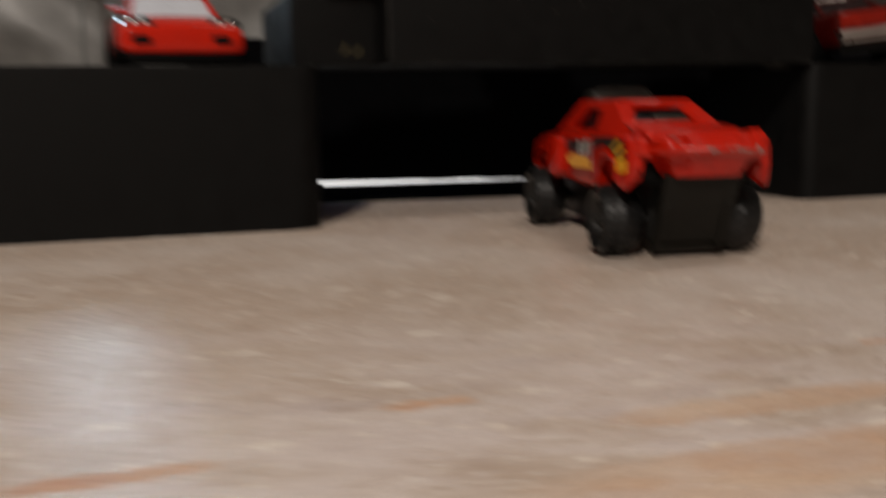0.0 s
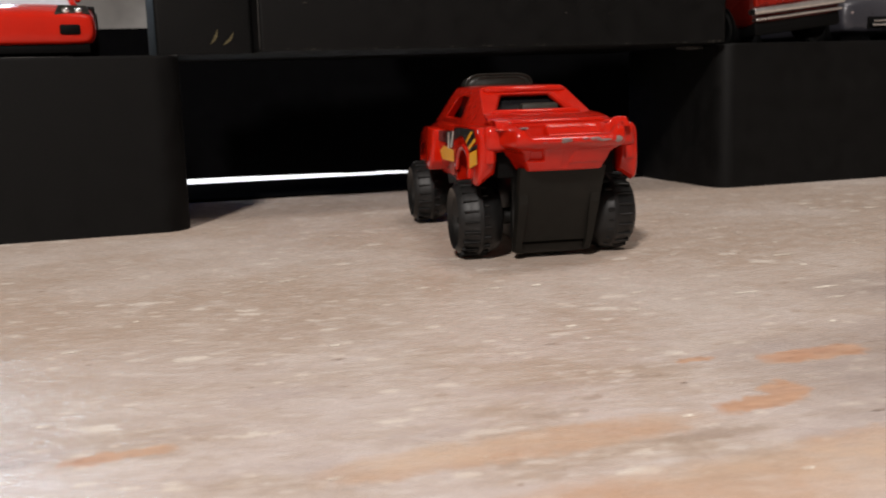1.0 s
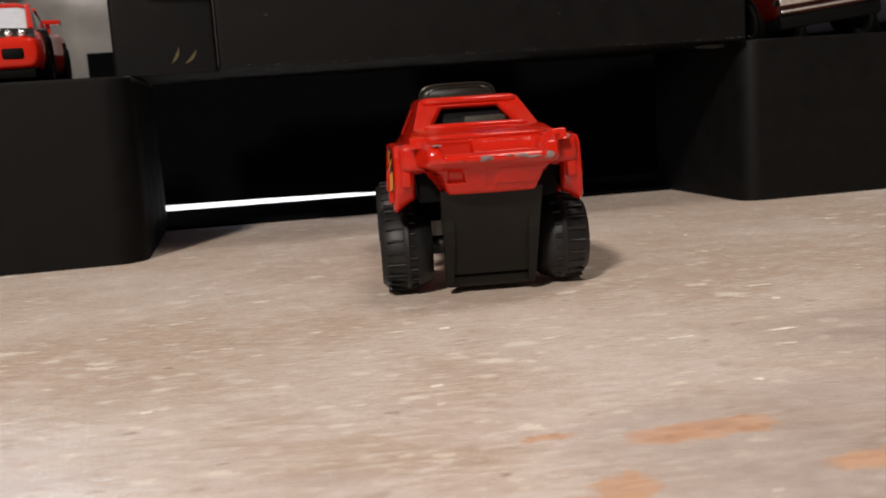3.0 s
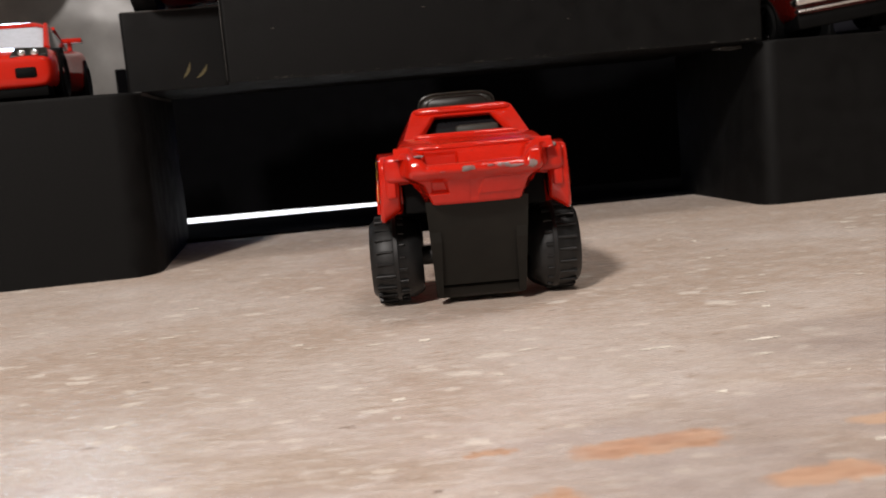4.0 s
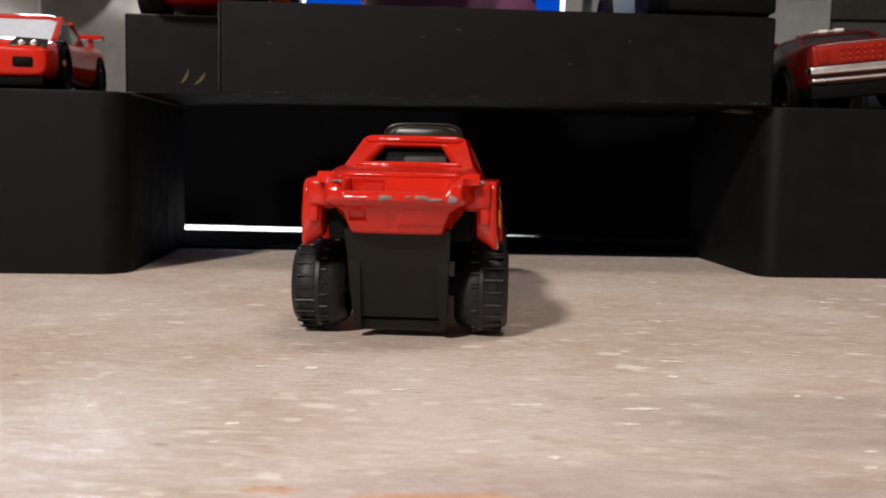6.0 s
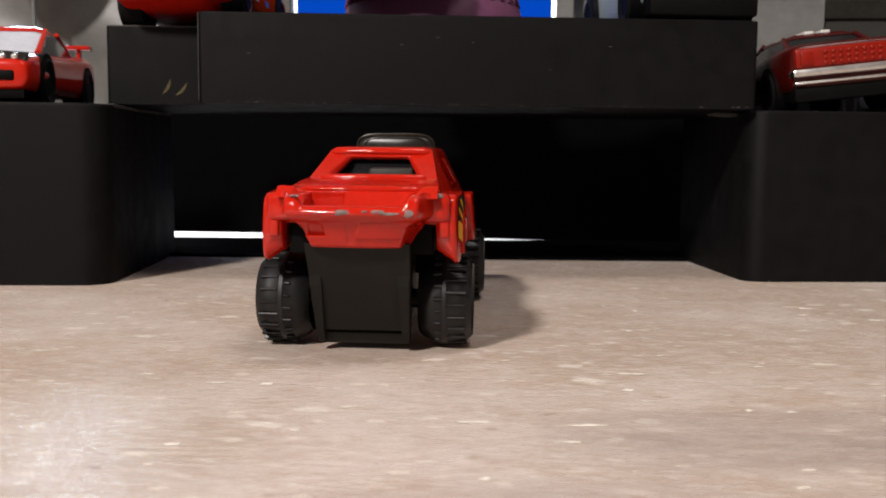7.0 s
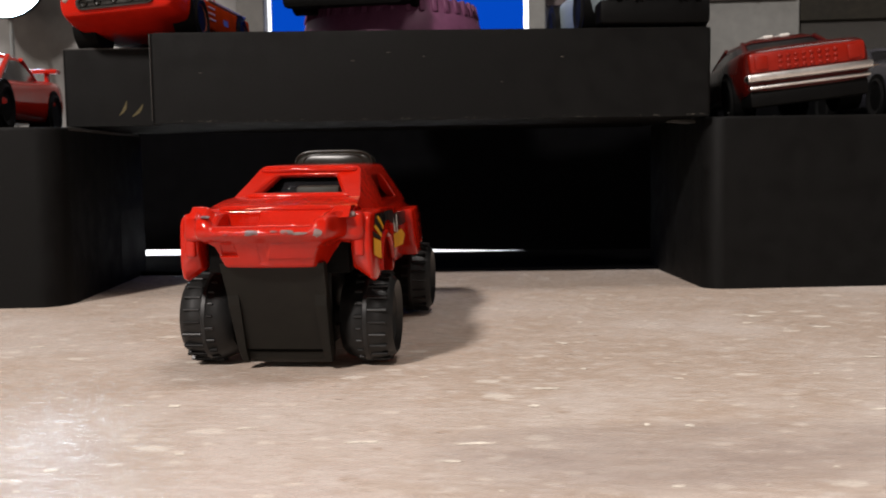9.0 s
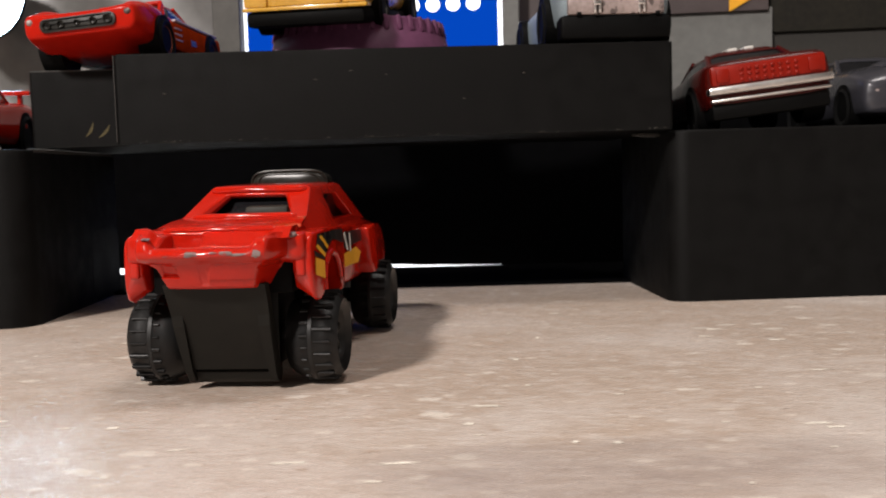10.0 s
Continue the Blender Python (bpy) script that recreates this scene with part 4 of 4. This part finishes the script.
# red sports car on the left block, front towards the open side
sport = car("red die-cast sports car with a rear wing and glare painted on its windscreen", pose(-0.1112, 0.1098, 0.0425, 0, 0, 191),
            [(-0.0345, 0.0140, 0.0050, 0.0150, 0.0154), (-0.0320, 0.0158, 0.0036, 0.0160, 0.0164), (-0.0200, 0.0163, 0.0026, 0.0158, 0.0164), (-0.0060, 0.0157, 0.0024, 0.0142, 0.0146), (0.0060, 0.0157, 0.0024, 0.0137, 0.0143),
             (0.0200, 0.0162, 0.0024, 0.0130, 0.0138), (0.0290, 0.0161, 0.0026, 0.0116, 0.0125), (0.0328, 0.0156, 0.0028, 0.0104, 0.0110), (0.0342, 0.0150, 0.0032, 0.0098, 0.0103), (0.0348, 0.0140, 0.0038, 0.0090, 0.0094)],
            RED_GLOSS, ((0.0122, -0.022, 0.014, 0.0134), (0.0100, -0.011, -0.001, 0.0218)), GLASS_GLARE, (-0.0205, 0.0205), 0.0141, 0.0060, 0.0042, MATT_BLACK)
detail("rear_wing", sport, RED_GLOSS, (-0.0146, 0.0146, -0.0330, -0.0285, 0.0186, 0.0199), (-0.0116, -0.0104, -0.0325, -0.0300, 0.0140, 0.0190), (0.0104, 0.0116, -0.0325, -0.0300, 0.0140, 0.0190), label="red rear wing")
for s in (-1, 1):
    lamp_at = [(s * 0.0066, 0.0344, 0.0104), (s * 0.0146, 0.0330, 0.0104), (s * 0.0142, 0.0290, 0.0124), (s * 0.0076, 0.0316, 0.0125)]
    unit = plate("headlight", sport, SMOKE, lamp_at if s > 0 else lamp_at[::-1], 0.0020, "clear headlight with two round bulbs")
    for x in (0.0092, 0.0120):
        dome("bulb", unit, CHROME, (s * x, 0.0332, 0.0108), (0.0010, 0.0010, 0.0009))
    detail("air_intake", sport, MATT_BLACK, (s * 0.0098 - 0.0023, s * 0.0098 + 0.0023, 0.0318, 0.03515, 0.0052, 0.0076), label="black air intake", bevel=0.0005)
detail("front_lip", sport, MATT_BLACK, (-0.0140, 0.0140, 0.0150, 0.0336, 0.0010, 0.0034), label="black front lip")

# dark red muscle car on the right block, tail towards the open side, leaning
muscle = car("dark red die-cast muscle car with chrome bumper, tilted", pose(0.1060, 0.1420, 0.0440, 0, -6.3, 3),
             [(-0.0355, 0.0144, 0.0058, 0.0152, 0.0154), (-0.0342, 0.0153, 0.0048, 0.0166, 0.0168), (-0.0300, 0.0159, 0.0042, 0.0170, 0.0172), (-0.0100, 0.0162, 0.0036, 0.0154, 0.0160), (0.0120, 0.0162, 0.0034, 0.0146, 0.0156), (0.0300, 0.0158, 0.0036, 0.0130, 0.0140), (0.0345, 0.0140, 0.0050, 0.0116, 0.0122)],
             DARK_RED, ((0.0120, -0.026, 0.014, 0.0146), (0.0096, -0.014, 0.003, 0.0208)), GLASS_DARK, (-0.0200, 0.0215), 0.0146, 0.0058, 0.0036, CHROME)
bumper = detail("rear_bumper", muscle, BRIGHT_METAL, (-0.0152, 0.0152, -0.0374, -0.0330, 0.0085, 0.0105), label="bright chrome rear bumper", bevel=0.0007)
detail("lower_bar", bumper, BRIGHT_METAL, (-0.0146, 0.0146, -0.0366, -0.0330, 0.0067, 0.0075), label="thin chrome bar", bevel=0.0004)
panel = detail("tail_panel", muscle, DEEP_RED, (-0.0140, 0.0140, -0.0359, -0.0320, 0.0107, 0.0156), label="bright red tail panel", bevel=0.0008)
for i in range(8):
    for k in range(3):
        dome("tail_lamp", panel, DEEP_RED, (-0.0066 + i * 0.0019, -0.0359, 0.0116 + k * 0.0013), (0.0006, 0.0004, 0.0005))
for s in (-1, 1):
    detail("lamp_bezel", panel, DEEP_RED, (s * 0.0112 - 0.0016, s * 0.0112 + 0.0016, -0.0363, -0.0352, 0.0113, 0.0148), label="raised red lamp frame", bevel=0.0004)
    detail("roof_stripe", muscle, WHITE_DECAL, (s * 0.0022 - 0.0013, s * 0.0022 + 0.0013, -0.0130, 0.0036, 0.0207, 0.0215), label="white roof stripe")
detail("valance", muscle, MATT_BLACK, (-0.0144, 0.0144, -0.0352, -0.0250, 0.0024, 0.0066), label="black lower valance", bevel=0.0008)

# red roadster on the short box
roadster = car("red and maroon die-cast roadster with a wide dark grille", pose(-0.0588, 0.1185, 0.0634, 0, 4.5, 181),
               [(-0.0330, 0.0122, 0.0056, 0.0106, 0.0108), (-0.0290, 0.0142, 0.0040, 0.0118, 0.0122), (-0.0180, 0.0151, 0.0026, 0.0132, 0.0136), (0.0, 0.0146, 0.0022, 0.0130, 0.0136), (0.0150, 0.0149, 0.0024, 0.0132, 0.0128),
                (0.0260, 0.0149, 0.0040, 0.0134, 0.0126), (0.0308, 0.0144, 0.0054, 0.0130, 0.0121), (0.0328, 0.0139, 0.0060, 0.0124, 0.0117), (0.0336, 0.0131, 0.0066, 0.0116, 0.0111)],
               RED_DULL, ((0.0112, -0.016, 0.006, 0.0126), (0.0084, -0.010, -0.002, 0.0192)), SMOKE, (-0.0195, 0.0175), 0.0140, 0.0054, 0.0036, PINK, spokes=8)
b = bmesh.new()
prism(b, rounded_outline(-0.0094, 0.0094, 0.0074, 0.0106, 0.0012, 5), 1, 0.0312, 0.0341, 0.0003)
grille = part("grille", b, GRILLE, roadster, "dark oval grille with dull lamps")
for x, r in ((-0.0076, 0.0011), (-0.0040, 0.0009), (0.0, 0.0007), (0.0040, 0.0009), (0.0076, 0.0011)):
    b = bmesh.new()
    lathe(b, [(0.0001, 0.0), (r * 0.6, 0.0001), (r * 0.75, 0.0005), (r, 0.0005), (r * 1.05, 0.0), (r * 1.05, -0.0006), (0.0001, -0.0006)], pose(x, 0.0341, 0.0090, -90, 0, 0), 20)
    part("lamp_ring", b, SMOKE, grille, "dull grey lamp")
for k in range(3):
    detail("grille_bar", grille, MATT_BLACK, (-0.0086, 0.0086, 0.0338, 0.0343, 0.0079 + 0.0011 * k, 0.0081 + 0.0011 * k), bevel=0.0)
for s in (-1, 1):
    dome("front_wing", roadster, RED_DULL, (s * 0.0112, 0.0200, 0.0112), (0.0036, 0.0120, 0.0034), "rounded red front wing")
    dome("headlight", roadster, SCUFFED, (s * 0.0122, 0.0330, 0.0104), (0.0009, 0.0008, 0.0008), "small dull headlight")
    side_panel = detail("side_panel", roadster, MAROON, (min(s * 0.0120, s * 0.0153), max(s * 0.0120, s * 0.0153), -0.0290, 0.0118, 0.0036, 0.0112), label="maroon side panel", bevel=0.0010)
    for k in range(3):
        detail("vent_slat", side_panel, PALE_STRIPE, (min(s * 0.0146, s * 0.0155), max(s * 0.0146, s * 0.0155), 0.0050, 0.0104, 0.0062 + k * 0.0015, 0.0066 + k * 0.0015), label="thin pale side vent", bevel=0.0001)
    detail("side_stripe", side_panel, PALE_STRIPE, (min(s * 0.0128, s * 0.0151), max(s * 0.0128, s * 0.0151), -0.0270, 0.0080, 0.0114, 0.0121), label="white stripe along the side")
    detail("side_mark", side_panel, BLUE_MARK, (min(s * 0.0150, s * 0.0154), max(s * 0.0150, s * 0.0154), -0.0060, -0.0020, 0.0062, 0.0078), label="small blue mark", bevel=0.0)
b = bmesh.new()
for x in (-0.0100, 0.0100):
    tube(b, (x, 0.0065, 0.0130), (x * 0.84, -0.0010, 0.0186), 0.0007, 0.0006, 10)
tube(b, (-0.0086, -0.0010, 0.0186), (0.0086, -0.0010, 0.0186), 0.0007, 0.0007, 10)
part("windscreen_frame", b, RED_DULL, roadster, "red windscreen frame")

# purple cap with ribs, and the yellow car standing on it
cap = thing("ribbed_cap", pose(0.0004, 0.1345, 0.0647), "purple plastic cap with ribs round its rim, upside down", "bottle cap")
b = bmesh.new()
lathe(b, [(0.0002, 0.0), (0.0258, 0.0), (0.0261, 0.0006), (0.0242, 0.0070), (0.0237, 0.0074), (0.0229, 0.0106), (0.0217, 0.0112), (0.0002, 0.0112)], Matrix.Identity(4), 72)
part("body", b, PURPLE, cap)
for k in range(40):
    b = bmesh.new()
    m = Matrix.Rotation(2 * math.pi * k / 40, 4, "Z") @ pose(0.0232, 0, 0.0090, 0, -14, 0)
    box(b, -0.0005, 0.0008, -0.0007, 0.0007, -0.0020, 0.0022, 0.0003, 1, m)
    part("rib", b, PURPLE, cap)
yellow_car = car("mustard yellow die-cast car with black base standing on the cap", pose(-0.0050, 0.1360, 0.0757, -8.0, 0, 176),
                 [(-0.0345, 0.0140, 0.0056, 0.0140, 0.0142), (-0.0330, 0.0150, 0.0050, 0.0150, 0.0152), (-0.0100, 0.0158, 0.0046, 0.0150, 0.0152), (0.0150, 0.0158, 0.0046, 0.0150, 0.0152), (0.0330, 0.0156, 0.0050, 0.0140, 0.0142), (0.0342, 0.0150, 0.0054, 0.0134, 0.0136)],
                 YELLOW, ((0.0140, -0.030, 0.014, 0.0148), (0.0110, -0.024, 0.006, 0.0230)), GLASS_DARK, (-0.0200, 0.0190), 0.0150, 0.0050, 0.0040, CHROME, spokes=8)
front_bumper = detail("front_bumper", yellow_car, YELLOW, (-0.0162, 0.0162, 0.0300, 0.0353, 0.0050, 0.0060), label="yellow front bumper with a worn lip", bevel=0.0004)
for x0, x1 in ((-0.0158, -0.0098), (-0.0094, 0.0094), (0.0098, 0.0158)):
    detail("bumper_panel", front_bumper, YELLOW, (x0, x1, 0.0300, 0.0348, 0.0061, 0.0100), bevel=0.0003)
detail("base", yellow_car, MATT_BLACK, (-0.0154, 0.0158, -0.0300, 0.0347, 0.0010, 0.0050), label="black base with rounded corners", bevel=0.0014)

# steel blue car at the end of the long box, tail towards the open side
hot = car("steel blue die-cast car with a plated panel at its tail", pose(0.0640, 0.1360, 0.0649, 0, 0, 9),
          [(-0.0345, 0.0126, 0.0056, 0.0156, 0.0160), (-0.0325, 0.0140, 0.0036, 0.0172, 0.0176), (-0.0200, 0.0150, 0.0028, 0.0176, 0.0178), (-0.0060, 0.0136, 0.0026, 0.0150, 0.0160), (0.0100, 0.0142, 0.0026, 0.0140, 0.0150), (0.0200, 0.0149, 0.0026, 0.0142, 0.0146), (0.0330, 0.0122, 0.0040, 0.0112, 0.0118)],
          STEEL_BLUE, ((0.0118, -0.018, 0.010, 0.0145), (0.0090, -0.010, 0.002, 0.0205)), MATT_BLACK, (-0.0200, 0.0205), 0.0136, 0.0062, 0.0050, CHROME, spokes=9)
tail_panel = detail("tail_panel", hot, SCUFFED, (-0.0118, 0.0118, -0.0353, -0.0330, 0.0064, 0.0110), label="scuffed pinkish plated tail panel", bevel=0.0004)
detail("panel_rim", tail_panel, SCUFFED, (-0.0122, 0.0122, -0.0356, -0.0348, 0.0104, 0.0110), bevel=0.0002)
for x in (-0.0092, 0.0102):
    detail("panel_notch", tail_panel, MATT_BLACK, (x - 0.0006, x + 0.0006, -0.0356, -0.0345, 0.0060, 0.0070), label="small black notch", bevel=0.0002)
for x in (-0.0048, 0.0060):
    detail("bracket", tail_panel, CHROME, (x - 0.0009, x - 0.0003, -0.0364, -0.0350, 0.0064, 0.0112), (x + 0.0003, x + 0.0009, -0.0364, -0.0350, 0.0066, 0.0112), (x - 0.0009, x + 0.0009, -0.0366, -0.0352, 0.0084, 0.0094), label="chrome bracket", bevel=0.0002)
detail("valance", hot, MATT_BLACK, (-0.0136, 0.0136, -0.0350, -0.0280, 0.0006, 0.0064), label="black lower base", bevel=0.0010)

# grey blue car behind the muscle car, front towards the open side
grey = car("grey blue die-cast car with a chrome grille", pose(0.1490, 0.1640, 0.0430, 0, 0, 184),
           [(-0.0345, 0.0140, 0.0050, 0.0150, 0.0154), (-0.0200, 0.0160, 0.0026, 0.0170, 0.0174), (0.0, 0.0158, 0.0024, 0.0166, 0.0176), (0.0180, 0.0160, 0.0026, 0.0164, 0.0182), (0.0280, 0.0158, 0.0028, 0.0150, 0.0172), (0.0325, 0.0150, 0.0032, 0.0130, 0.0146), (0.0342, 0.0140, 0.0040, 0.0112, 0.0120)],
           GREY_BLUE, ((0.0124, -0.022, 0.008, 0.0160), (0.0094, -0.014, -0.002, 0.0220)), GLASS_DARK, (-0.0205, 0.0205), 0.0138, 0.0058, 0.0046, PLASTIC)
grey_grille = detail("grille", grey, CHROME, (-0.0046, 0.0046, 0.0310, 0.0350, 0.0052, 0.0062), (-0.0040, 0.0040, 0.0310, 0.0348, 0.0066, 0.0074), label="chrome grille", bevel=0.0003)
detail("grille_opening", grey, MATT_BLACK, (-0.0060, 0.0060, 0.0310, 0.0344, 0.0046, 0.0084), label="black grille opening", bevel=0.0004)
dome("hood_bulge", grey, GREY_BLUE, (0.0, 0.0180, 0.0165), (0.0072, 0.0120, 0.0030), "raised hood bulge")
for s in (-1, 1):
    dome("headlight", grey, SCUFFED, (s * 0.0112, 0.0322, 0.0096), (0.0022, 0.0016, 0.0018), "round dull headlight")

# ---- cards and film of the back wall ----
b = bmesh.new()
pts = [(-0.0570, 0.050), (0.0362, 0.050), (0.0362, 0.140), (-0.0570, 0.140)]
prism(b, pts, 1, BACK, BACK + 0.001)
blue = structure("panel_blue", b, BLUE_CARD, "glowing blue card with a row of round white dots", None)
# glowing discs stand in for holes that let the white light through
for i in range(4):
    b = bmesh.new()
    tube(b, (0.0052 + i * 0.0074, BACK - 0.0002, 0.0955), (0.0052 + i * 0.0074, BACK + 0.0003, 0.0955), 0.0026, n=24)
    part("white_dot", b, DOT, blue, "bright white round dot", None)
card("panel_post", -0.0690, -0.0586, BACK - 0.004, 0.050, 0.160, POST, "grey upright beside the blue card", 0.006)
card("panel_post_2", 0.0379, 0.0440, BACK - 0.004, 0.050, 0.160, GREY_CARD, "grey upright beside the blue card", 0.006)
card("panel_grey", 0.0440, 0.1345, BACK + 0.0065, 0.050, 0.0905, GREY_CARD, "light grey card behind the cars")
card("panel_brown", 0.0430, 0.1330, BACK + 0.005, 0.0890, 0.160, BROWN_CARD, "dark brown card with a yellow corner")
card("panel_dark_top", 0.1340, 0.26, BACK + 0.0085, 0.0815, 0.160, OLIVE_CARD, "blackish olive card above the grey one")
card("panel_dark", 0.1300, 0.26, BACK + 0.010, 0.045, 0.160, DARK_CARD, "dark grey textured card")
b = bmesh.new()
prism(b, [(0.1190, 0.0890), (0.1270, 0.0935), (0.1270, 0.0990), (0.1190, 0.0990)], 1, BACK + 0.0044, BACK + 0.0049)
part("corner_mark", b, YELLOW_DECAL, bpy.data.objects["panel_brown"], "yellow corner mark", None)
b = bmesh.new()
rows = []
for j in range(31):
    z = 0.030 + 0.150 * j / 30
    left = -0.30
    line = []
    for i in range(49):
        u = i / 48
        x = -0.069 + (left + 0.069) * u
        crease = 0.0022 * abs(math.sin(38 * x + 60 * z)) + 0.0050 * abs(((x * 1.3 + z * 1.1) * 16) % 1 - 0.5) + 0.0030 * noise.noise(Vector((x * 40, z * 55, 2.0))) + 0.0008 * noise.noise(Vector((x * 150, z * 170, 5.0)))
        line.append(b.verts.new((x, BACK + 0.0045 + crease, z)))
    rows.append(line)
for a, c in zip(rows, rows[1:]):
    for i in range(48):
        b.faces.new((a[i], a[i + 1], c[i + 1], c[i]))
structure("panel_film", b, FILM, "grey plastic film of packaging")

lamp = thing("round_lamp", pose(-0.1520, 0.2040, 0.0), "round white glowing lamp on a short stand behind the cars", "lamp")
b = bmesh.new()
lathe(b, [(0.0004, 0.0040), (0.0080, 0.0034), (0.0130, 0.0020), (0.0155, 0.0), (0.0004, 0.0)], pose(0, 0, 0.1040, 90, 0, 0), 48)
part("globe", b, LAMP_WHITE, lamp, "white glowing glass")
# dark disc added behind the glass to keep its light off the film
b = bmesh.new()
lathe(b, [(0.0004, -0.0040), (0.0140, -0.0040), (0.0162, -0.0006), (0.0162, 0.0004), (0.0156, 0.0004), (0.0156, -0.0004), (0.0004, -0.0004)], pose(0, 0, 0.1040, 90, 0, 0), 48)
part("light_shield", b, MATT_BLACK, lamp, "dark disc shielding the film")
b = bmesh.new()
tube(b, (0, 0.002, 0.0), (0, 0.002, 0.089), 0.0008)
box(b, -0.006, 0.006, -0.004, 0.008, 0.0, 0.002, 0.0006)
part("stand", b, GREY_CARD, lamp, "grey stand")
